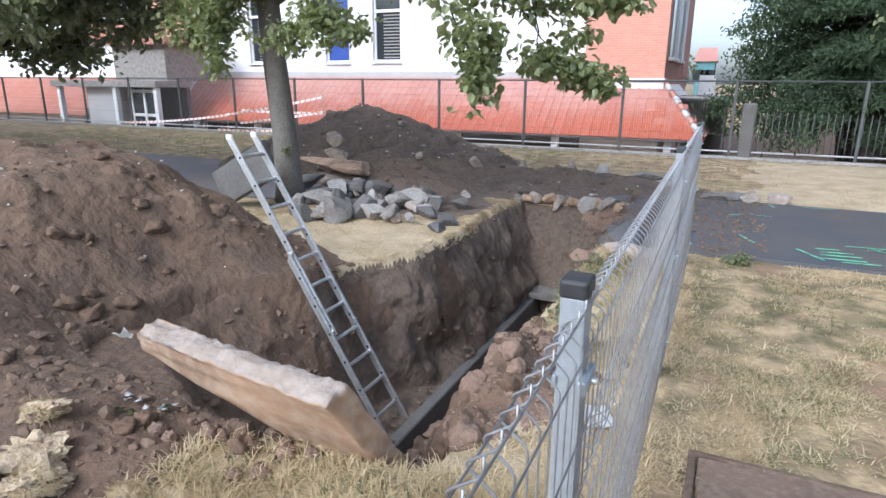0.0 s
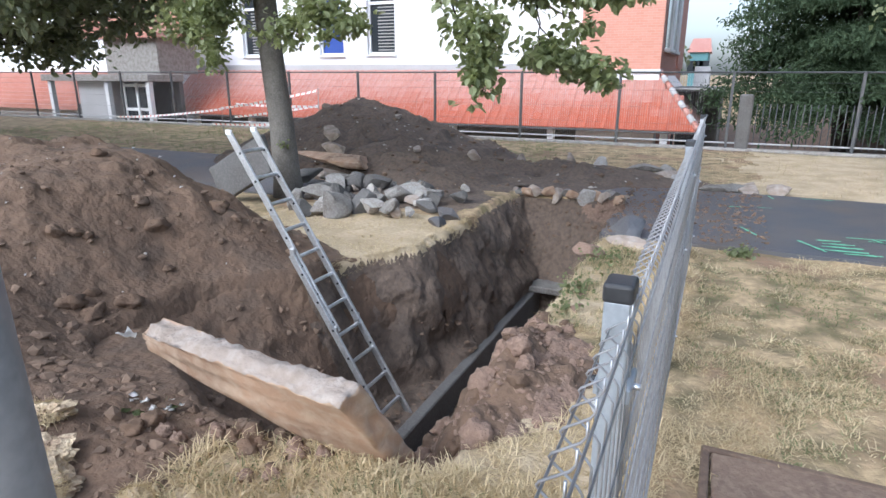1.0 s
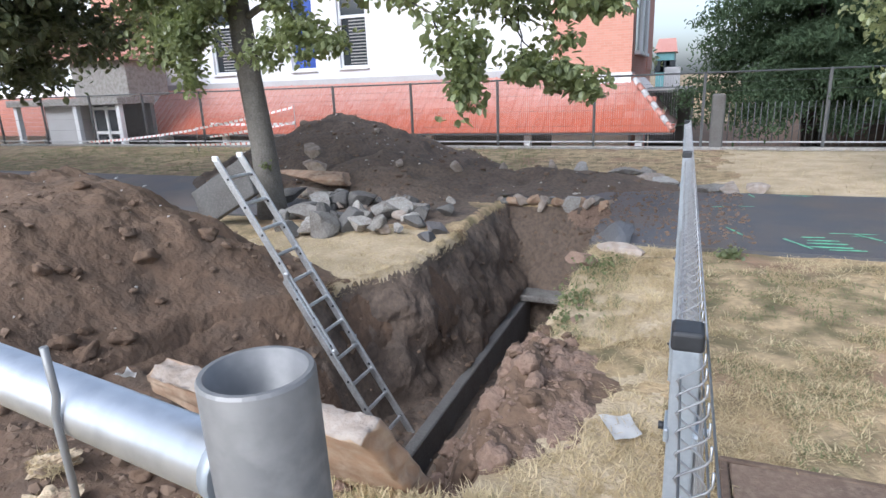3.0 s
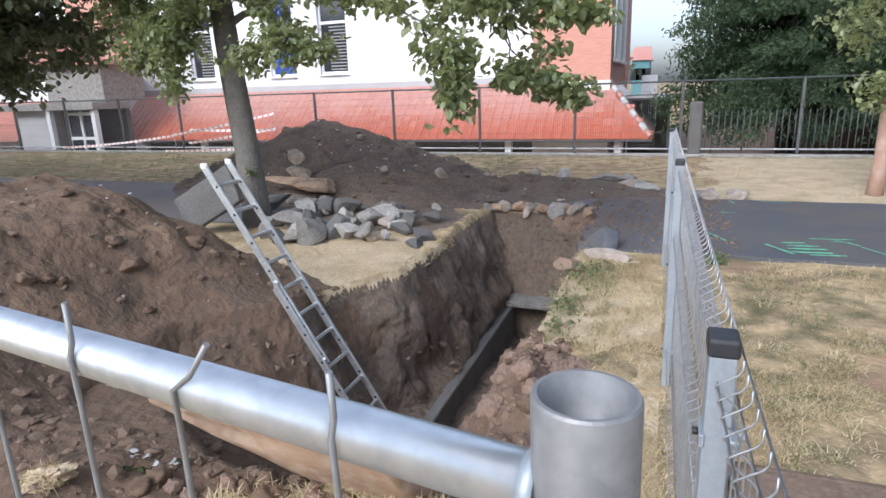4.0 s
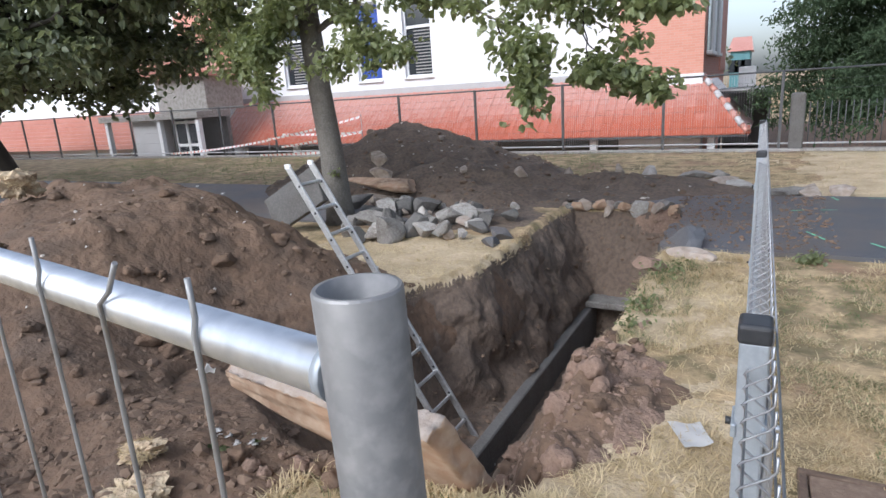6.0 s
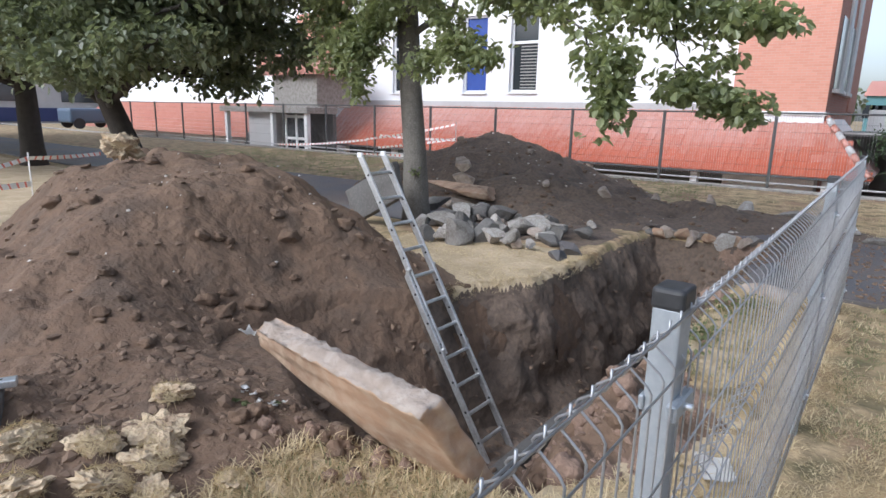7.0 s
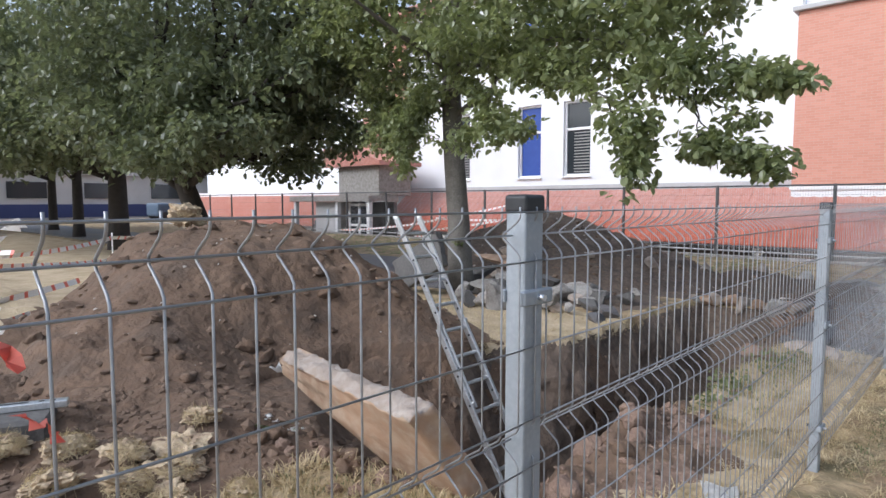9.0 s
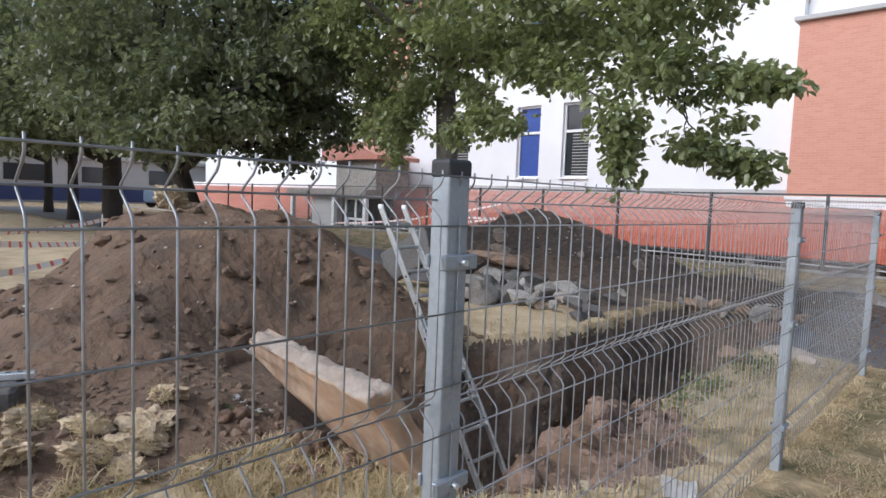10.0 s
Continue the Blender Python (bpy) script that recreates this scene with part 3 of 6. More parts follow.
def fence_post(x, y, top):
    root = thing("fence_post", "galvanised steel fence post with a black plastic cap", "fence post", (x, y, 0), group="fence posts")
    part("tube", box(x - 0.022, x + 0.022, y - 0.028, y + 0.028, -0.3, top - 0.03, 0.004, segments=2), GALV_DULL, root)
    cap = box(x - 0.025, x + 0.025, y - 0.031, y + 0.031, top - 0.034, top, 0.007, segments=3)
    part("cap", cap, CAP, root, "black plastic cap")
    for z in (top - 0.185, top - 0.60, top - 1.12):
        c = part("clamp", box(x + 0.018, x + 0.034, y - 0.045, y + 0.045, z - 0.014, z + 0.014, 0.003), GALV_DULL, root)
        part("bolt", tube([(x + 0.03, y, z), (x + 0.046, y, z)], 0.006, 6), GALV, c)
        part("strap", box(x - 0.027, x - 0.019, y - 0.034, y + 0.034, z - 0.012, z + 0.012, 0.002), GALV_DULL, root)
        part("nut", tube([(x - 0.036, y, z), (x - 0.026, y, z)], 0.007, 6), CAP, root)
    return root


LEAN = -0.011
for k in range(-1, 3):
    fence_post(LEAN * 2.52 * k, 2.52 * k, 1.36 - 0.016 * k)
mesh_panel(-2.49, 0.0, LEAN)
mesh_panel(0.035, 2.49, LEAN)
mesh_panel(2.55, 5.01, LEAN)


# ---------------------------------------------------------------- temporary site fence
WIRES = (0.0866, 0.1676, 0.236, 0.314)


def site_fence():
    cx, cy, top = -0.127, -0.8515, 1.675
    d = Vector((-1, 0.119, 0.0266)).normalized()
    root = thing("site_fence", "temporary galvanised tube fence panel with thin wire mesh", "site fence", (cx, cy, 0))
    post = hollow((cx, cy, 0.02), top, 0.0167, 0.0020)
    for v in post.verts:
        v.co.x += 0.013 * (top - v.co.z)
        v.co.y += 0.021 * (top - v.co.z)
    part("upright_tube", post, TUBE_GREY, root, "open-topped galvanised upright tube")
    a = Vector((cx, cy, top - 0.037))
    end = a + d * 3.4
    part("top_rail", tube([a + d * 0.0145, end], 0.0109, 20), GALV, root, "bright galvanised top rail")
    part("weld", tube([a + d * 0.0135, a + d * 0.019], [0.0122, 0.0115], 16), GALV_DULL, root)
    part("bottom_rail", tube([Vector((cx, cy, 0.16)) + d * 0.017, Vector((end.x, end.y, 0.16))], 0.0142, 14), GALV, root)
    part("upright_tube", hollow((end.x, end.y, 0.02), top, 0.0198, 0.0022), GALV, root)
    side = Vector((d.y, -d.x, 0))
    if side.y > 0:
        side = -side
    rng = random.Random(4)
    n = 35
    for i in range(n):
        s = WIRES[i] if i < 4 else WIRES[3] + (i - 3) * 0.10
        p = a + d * s
        tip = rng.uniform(0.012, 0.022)
        bend = (0.0, 0.022, 0.002)[i] if i < 3 else rng.uniform(-0.010, 0.004)
        pts = [p + side * 0.0127 + Vector((0, 0, -1.46)), p + side * 0.0127 + Vector((0, 0, -0.02)), p + side * 0.0127 + Vector((0, 0, 0.004)) + d * 0.001,
               p + side * 0.0115 - d * bend * 0.4 + Vector((0, 0, 0.012)), p + side * 0.012 - d * bend + Vector((0, 0, 0.016 + tip))]
        part("mesh_wire", tube(pts, 0.0014, 6), RUSTY, root)
    for z in (0.35, 0.62, 0.9, 1.17, 1.40):
        part("cross_wire", tube([Vector((cx, cy, z)) + d * 0.02 + side * 0.019, Vector((end.x, end.y, z)) + side * 0.019], 0.0016, 5), RUSTY, root)
    for q in (a, end):
        part("foot", box(q.x - 0.11, q.x + 0.11, q.y - 0.3, q.y + 0.3, 0.0, 0.13, 0.02), CONCRETE_DARK, root, "concrete fence foot")
    return root


site_fence()


# ---------------------------------------------------------------- building
WALL_Y = 20.5


def building():
    b = thing("building", "white rendered building with orange brick bays and a tiled lean-to roof", "building", (-12, WALL_Y, -1.6))

    def wall_with_openings(name, x0, x1, z0, z1, openings, mat, label=""):
        xs = sorted({x0, x1, *[v for o in openings for v in o[:2]]})
        zs = sorted({z0, z1, *[v for o in openings for v in o[2:]]})
        bm = bmesh.new()
        for xa, xb in zip(xs, xs[1:]):
            for za, zb in zip(zs, zs[1:]):
                mx, mz = (xa + xb) / 2, (za + zb) / 2
                if not any(o[0] < mx < o[1] and o[2] < mz < o[3] for o in openings):
                    box(xa, xb, WALL_Y, WALL_Y + 0.35, za, zb, bm=bm)
        bmesh.ops.remove_doubles(bm, verts=bm.verts[:], dist=0.001)
        return part(name, bm, mat, b, label)

    windows = [(-15.22, -14.05, 2.36, 5.4), (-12.95, -11.70, 2.38, 5.4), (-10.7, -9.5, 6.9, 9.2), (-15.2, -14.0, 6.9, 9.2), (-12.9, -11.7, 6.9, 9.2), (-19.2, -18.0, 2.36, 5.4)]
    wall_with_openings("wall", -22.1, -4.5, -1.6, 10.5, windows, WHITE_WALL)
    part("plinth_band", box(-22.1, -4.5, WALL_Y - 0.10, WALL_Y - 0.003, 1.55, 2.02, 0.02), GREY_WALL, b, "grey plinth band")
    part("end_wall", box(-2.3, -1.95, WALL_Y + 0.36, WALL_Y + 9, -1.6, 10.5), BRICK, b)
    part("gable", box(-25.7, -23.63, WALL_Y - 0.1, WALL_Y + 1.4, 3.7, 6.2), BRICK, b, "orange brick gable")
    part("left_wall", box(-48, -23.63, WALL_Y + 1.5, WALL_Y + 1.8, -1.6, 10.5), WHITE_WALL, b)
    part("corner_bay", box(-23.62, -22.11, WALL_Y - 0.25, WALL_Y + 0.3, 2.42, 10.5), BRICK, b, "orange brick corner strip")
    part("corner_base", box(-23.62, -22.11, WALL_Y - 0.2, WALL_Y + 0.3, -1.6, 2.41), WHITE_WALL, b)
    part("bay", box(-4.48, -1.93, WALL_Y - 0.45, WALL_Y + 0.35, 1.82, 7.05), BRICK, b, "orange brick bay")
    part("bay_base", box(-4.48, -1.93, WALL_Y - 0.47, WALL_Y + 0.35, -1.6, 1.80), WHITE_WALL, b)
    part("bay_ledge", box(-4.52, -1.90, WALL_Y - 0.52, WALL_Y + 0.3, 1.70, 1.815, 0.01), FRAME_WHITE, b)
    part("bay_coping", box(-4.62, -1.80, WALL_Y - 0.60, WALL_Y + 0.2, 7.055, 7.20, 0.02), GREY_WALL, b, "grey metal coping")
    part("bay_wall", box(-4.47, -2.31, WALL_Y + 0.36, WALL_Y + 0.7, 7.0, 10.5), WHITE_WALL, b)
    for i, (x0, x1, z0, z1) in enumerate(windows):
        blue = i in (0, 3)
        y = WALL_Y + 0.12
        w = part("window", box(x0 + 0.02, x1 - 0.02, y + 0.07, y + 0.09, z0 + 0.02, z1 - 0.02), BLUE if blue else GLASS, b, "window with a blue blind" if blue else "dark window")
        for f in ((x0, x0 + 0.09, z0, z1), (x1 - 0.09, x1, z0, z1), (x0 + 0.09, x1 - 0.09, z0, z0 + 0.10), (x0 + 0.09, x1 - 0.09, z1 - 0.09, z1), (x0 + 0.09, x1 - 0.09, 4.22 if z0 < 5 else z0 + 1.2, 4.33 if z0 < 5 else z0 + 1.3)):
            part("frame", box(f[0], f[1], y, y + 0.068, f[2], f[3], 0.008), FRAME_WHITE, w)
        part("sill", box(x0 - 0.05, x1 + 0.05, WALL_Y - 0.10, y, z0 - 0.06, z0 - 0.003, 0.01), FRAME_WHITE, w, "white sill")
        if not blue:
            k = z0 + 0.16
            while k < (4.2 if z0 < 5 else z0 + 1.1):
                part("blind_slat", box(x0 + 0.4, x1 - 0.1, y + 0.055, y + 0.068, k, k + 0.045), SLAT, w)
                k += 0.12
    # side face windows of the bay corner
    for y0 in (WALL_Y + 0.6, WALL_Y + 3.2):
        w = part("window", box(-1.95, -1.93, y0, y0 + 1.5, 2.5, 4.6), GLASS, b, "dark side window")
        part("surround", box(-1.948, -1.86, y0 + 1.503, y0 + 2.3, 2.4, 6.5, 0.01), FRAME_WHITE, w)
        part("sill", box(-1.95, -1.75, y0 - 0.1, y0 + 1.6, 2.38, 2.497, 0.01), FRAME_WHITE, w)
    part("end_face", box(-1.948, -1.90, WALL_Y + 6, WALL_Y + 9, 1.9, 10.5), BRICK, b)
    part("main_roof", box(-24.5, -1.5, WALL_Y - 0.7, WALL_Y + 9.5, 10.52, 10.8, 0.03), TILE, b)
    part("gutter_pipe", tube([(-22.0, WALL_Y - 0.12, 10.4), (-22.0, WALL_Y - 0.12, 1.7)], 0.06, 10), GREY_WALL, b)
    return b


BUILDING = building()


# lean-to roof with single tiles
def lean_to():
    root = thing("lean_to_roof", "lean-to roof of overlapping orange clay tiles with a hip", "roof", (-11, 19.2, 0))
    top_y, eave_y, top_z, eave_z = 20.35, 18.35, 1.74, 0.06
    left, right, hip = -22.1, -1.98, 1.45
    rise = (top_z - eave_z) / (top_y - eave_y)
    run = top_y - eave_y
    bm = bmesh.new()
    v = [bm.verts.new(p) for p in ((left, eave_y, eave_z - 0.09), (right + hip, eave_y, eave_z - 0.09), (right, top_y, top_z - 0.09), (left, top_y, top_z - 0.09), (right + hip, top_y + 6, eave_z - 0.09), (right, top_y + 6, top_z - 0.09))]
    bm.faces.new((v[0], v[1], v[2], v[3]))
    bm.faces.new((v[1], v[4], v[5], v[2]))
    part("boarding", bm, TILE, root)
    part("fascia", box(left, right + hip, eave_y - 0.03, eave_y + 0.02, eave_z - 0.08, eave_z - 0.03, 0.008), DARK_STEEL, root, "dark eaves gutter")
    # dark concrete colour carries the shade below the eaves
    part("back_wall", box(left, right, top_y - 0.2, top_y, -1.6, 1.4), CONCRETE_DARK, root, "wall under the roof coloured dark for the shade there")
    for x in (-20.5, -17.5, -14.5, -11.5, -8.5, -5.0, -1.5):
        part("pillar", box(x - 0.11, x + 0.11, eave_y + 0.3, eave_y + 0.52, -1.6, eave_z - 0.06 + 0.25, 0.01), WHITE_WALL, root, "white pillar")
    slope = math.atan(rise)
    tw, tl = 0.30, 0.30
    t = bmesh.new()
    # a tile with a rolled side and rounded nose
    prof = [(0.0, 0.0), (0.16, 0.0), (0.20, 0.008), (0.245, 0.018), (0.29, 0.008), (0.31, 0.003)]
    lo = [t.verts.new((x, -0.03, z + 0.006)) for x, z in prof]
    hi = [t.verts.new((x, tl, z)) for x, z in prof]
    ed = [t.verts.new((x, -0.03, z - 0.004)) for x, z in prof]
    for i in range(len(prof) - 1):
        t.faces.new((lo[i], lo[i + 1], hi[i + 1], hi[i]))
        t.faces.new((ed[i], ed[i + 1], lo[i + 1], lo[i]))
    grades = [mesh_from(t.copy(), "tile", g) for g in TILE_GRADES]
    t.free()
    rests = [bmesh.new() for g in grades]
    rows = int(run / math.cos(slope) / tl)
    rng = random.Random(2)
    count = 0
    for r in range(rows + 1):
        s = r * tl
        y, z = eave_y + s * math.cos(slope), eave_z + s * math.sin(slope)
        lim = right + hip * (1 - s * math.cos(slope) / run)
        x = left
        while x < lim - 0.2:
            m = pose(x, y, z + 0.01 + rng.uniform(0, 0.006), math.degrees(slope) + rng.uniform(-1, 1), 0, rng.uniform(-0.6, 0.6))
            # tile grade goes from orange-red at the eaves to paler pink upslope
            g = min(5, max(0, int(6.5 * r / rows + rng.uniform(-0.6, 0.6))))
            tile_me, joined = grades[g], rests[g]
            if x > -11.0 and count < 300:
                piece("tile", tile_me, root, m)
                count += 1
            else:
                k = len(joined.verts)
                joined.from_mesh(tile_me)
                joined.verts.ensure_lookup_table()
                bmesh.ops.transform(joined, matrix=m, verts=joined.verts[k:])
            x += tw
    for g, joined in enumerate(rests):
        tagged(part("tiles", joined, TILE_GRADES[g], root, "paler pinkish tiles" if g > 2 else "orange-red tiles"), kind="stuff")
    for i in range(9):
        f = i / 9
        p = Vector((right + hip * (1 - f), eave_y + run * f, eave_z + 0.04 + (top_z - eave_z) * f))
        q = Vector((right + hip * (1 - f - 0.12), eave_y + run * (f + 0.12), eave_z + 0.04 + (top_z - eave_z) * (f + 0.12)))
        part("ridge_tile", tube([p, q], [0.10, 0.085], 8), GREY_WALL if i % 2 else TILE, root, "mortared hip tile")
    return root


lean_to()


# porch and stair at the entrance
def porch():
    b = thing("porch", "grey concrete entrance porch with white posts and a glazed door", "porch", (-22.5, 17.2, -1.6))
    part("canopy", box(-26.85, -20.4, 16.4, 18.2, 1.35, 1.62, 0.02), CONCRETE, b, "grey concrete canopy")
    part("upper_block", box(-23.4, -20.4, 17.0, 19.0, 1.63, 3.1, 0.02), CONCRETE, b)
    bm = bmesh.new()
    for (x, z) in ((-24.2, 3.0), (-20.0, 3.0), (-20.0, 3.18), (-22.3, 3.9), (-24.2, 3.9)):
        bm.verts.new((x, 16.7, z))
    f = bm.faces.new(bm.verts[:])
    e = bmesh.ops.extrude_face_region(bm, geom=[f])
    bmesh.ops.translate(bm, verts=[v for v in e["geom"] if isinstance(v, bmesh.types.BMVert)], vec=(0, 2.6, 0))
    part("small_roof", bm, TILE, b, "small tiled roof")
    for x in (-26.5, -22.95, -20.6):
        part("post", box(x - 0.10, x + 0.10, 16.5, 16.7, -1.6, 1.345, 0.01), FRAME_WHITE, b, "white post")
    part("side_panel", box(-25.0, -23.25, 16.75, 17.4, -1.6, 1.34), GREY_WALL, b, "grey rendered pier")
    part("back_panel", box(-26.8, -20.5, 18.0, 18.19, -1.6, 1.34), CONCRETE_DARK, b)
    bm = bmesh.new()
    for i in range(9):
        box(-26.4 + i * 0.15, -26.4 + (i + 1) * 0.15, 17.0, 17.9, -1.6, -0.8 + i * 0.2, bm=bm)
    part("stair", bm, CONCRETE_DARK, b, "dark concrete stair")
    door = part("door", box(-22.4, -20.9, 16.95, 17.0, -1.0, 1.2), GLASS, b, "white framed glass door")
    for x in (-22.45, -21.7, -20.95):
        part("frame", box(x - 0.06, x + 0.06, 16.88, 16.945, -1.0, 1.3, 0.01), FRAME_WHITE, door)
    for z in (0.25, 1.2):
        part("rail", box(-22.4, -20.9, 16.89, 16.94, z - 0.06, z + 0.06, 0.01), FRAME_WHITE, door)
    return b


porch()


def side_roof():
    """The lean-to roof goes on past the porch."""
    root = thing("lean_to_roof", "further stretch of orange tiled lean-to roof beyond the porch", "roof", (-37, 19.2, 0))
    bm = bmesh.new()
    n = 9
    for i in range(n):
        f0, f1 = i / n, (i + 1) / n
        y0, y1, z0, z1 = 18.35 + 2.2 * f0, 18.35 + 2.2 * f1, 0.02 + 1.7 * f0, 0.02 + 1.7 * f1
        box(-48, -26.95, y0, y1 + 0.03, z0 - 0.02, z0 + 0.03 + (z1 - z0) * 0.85, 0.0, bm)
    part("tile_courses", bm, TILE, root)
    part("back_wall", box(-48, -26.95, 20.6, 20.9, -1.6, 2.0), WHITE_WALL, root)
    return root


side_roof()


# ---------------------------------------------------------------- boundary fence at the back
solid("kerb", box(-60, 14.0, 14.30, KERB_Y, -0.4, 0.06, 0.015), CONCRETE, "low weathered concrete kerb under the boundary fence", "kerb", "structure")


def boundary_fence():
    root = thing("boundary_fence", "dark steel boundary fence with posts and wire rails", "fence", (0, 14.42, 0))
    xs = [-2.249 - 2.45 * k for k in range(-5, 14)]
    for x in xs:
        part("post", box(x - 0.03, x + 0.03, 14.39, 14.45, -0.3, 1.74, 0.004), DARK_STEEL, root)
    part("top_rail", tube([(-34, 14.42, 1.70), (10.5, 14.42, 1.72)], 0.020, 8), DARK_STEEL, root)
    part("bottom_rail", tube([(-34, 14.42, 0.17), (10.5, 14.42, 0.17)], 0.020, 8), GREY_WALL, root)
    for z in (0.55, 0.93, 1.31, 1.50):
        part("wire", tube([(-34, 14.42, z), (10.5, 14.42, z)], 0.003, 4), DARK_STEEL, root)
    bar = mesh_from(tube([(0, 0, 0.1), (0, 0, 1.05)], 0.010, 6), "bar", DARK_STEEL)
    for i in range(70):
        piece("bar", bar, root, Matrix.Translation((0.75 + 0.13 * i, 14.44, 0.0)))
    mesh = bmesh.new()
    for i in range(420):
        tube([(-23.0 + 0.054 * i, 14.42, 0.17), (-23.0 + 0.054 * i, 14.42, 1.70)], 0.0022, 3, mesh, caps=False)
    tagged(part("mesh", mesh, GREY_WALL, root, "thin pale wire mesh"), kind="stuff")
    part("gate_pier", box(0.38, 0.66, 14.32, 14.56, -0.3, 1.25, 0.03), CONCRETE_DARK, root, "weathered dark grey pier")
    return root


boundary_fence()


# ---------------------------------------------------------------- trees
def leaf_cloud(name, centres, sizes, normals_up, mat, parent, seed=0, label="", long=1.25):
    """Many single leaves: each a folded six-cornered blade."""
    rng = np.random.default_rng(seed)
    n = len(centres)
    t = np.array([(0, 0, 0), (0.42, 0.35, 0.10), (0.36, 0.72, 0.06), (0, 1.0, -0.08), (-0.36, 0.72, 0.06), (-0.42, 0.35, 0.10)])
    t[:, 0] /= long
    yaw = rng.uniform(0, 2 * np.pi, n)
    pitch = rng.normal(-0.5 if normals_up else 0, 0.55, n)
    roll = rng.normal(0, 0.5, n)
    cy, sy, cp, sp, cr, sr = np.cos(yaw), np.sin(yaw), np.cos(pitch), np.sin(pitch), np.cos(roll), np.sin(roll)
    p = t[None] * np.asarray(sizes)[:, None, None]
    x, y, z = p[..., 0], p[..., 1], p[..., 2]
    x, z = x * cr[:, None] + z * sr[:, None], -x * sr[:, None] + z * cr[:, None]
    y, z = y * cp[:, None] - z * sp[:, None], y * sp[:, None] + z * cp[:, None]
    x, y = x * cy[:, None] - y * sy[:, None], x * sy[:, None] + y * cy[:, None]
    co = np.stack([x, y, z], -1) + np.asarray(centres)[:, None, :]
    co = co.reshape(-1, 3) - np.array(origin(parent))
    base = (np.arange(n) * 6)[:, None]
    faces = np.concatenate([base + np.array([[0, 1, 2, 3]]), base + np.array([[0, 3, 4, 5]])])
    ob = new(name, raw_mesh(name, co, faces, [mat], smooth=False))
    ob.parent = parent
    return tagged(ob, label, kind="stuff")


def limb(p, q, r0, r1, bend, rng, n=7):
    p, q = Vector(p), Vector(q)
    pts = []
    for i in range(n + 1):
        f = i / n
        w = math.sin(f * math.pi)
        pts.append(p.lerp(q, f) + Vector((rng.uniform(-1, 1), rng.uniform(-1, 1), rng.uniform(-0.5, 1))) * bend * w)
    return pts, [r0 + (r1 - r0) * i / n for i in range(n + 1)]


def crown_points(blobs, per, rng, hollow_part=0.35):
    """Leaf places in clumps spread through ellipsoids (x, y, z, rx, ry, rz, clumps, clump radius)."""
    out = []
    for x, y, z, rx, ry, rz, clumps, cr in blobs:
        d = rng.normal(size=(clumps, 3))
        d /= np.linalg.norm(d, axis=1)[:, None]
        r = (hollow_part + (1 - hollow_part) * rng.random(clumps) ** 0.6)[:, None]
        c = np.array([x, y, z]) + d * r * np.array([rx, ry, rz])
        k = rng.normal(size=(clumps, per, 3)) * np.array([cr, cr, cr * 0.55])
        out.append((c[:, None, :] + k).reshape(-1, 3))
    return np.concatenate(out)


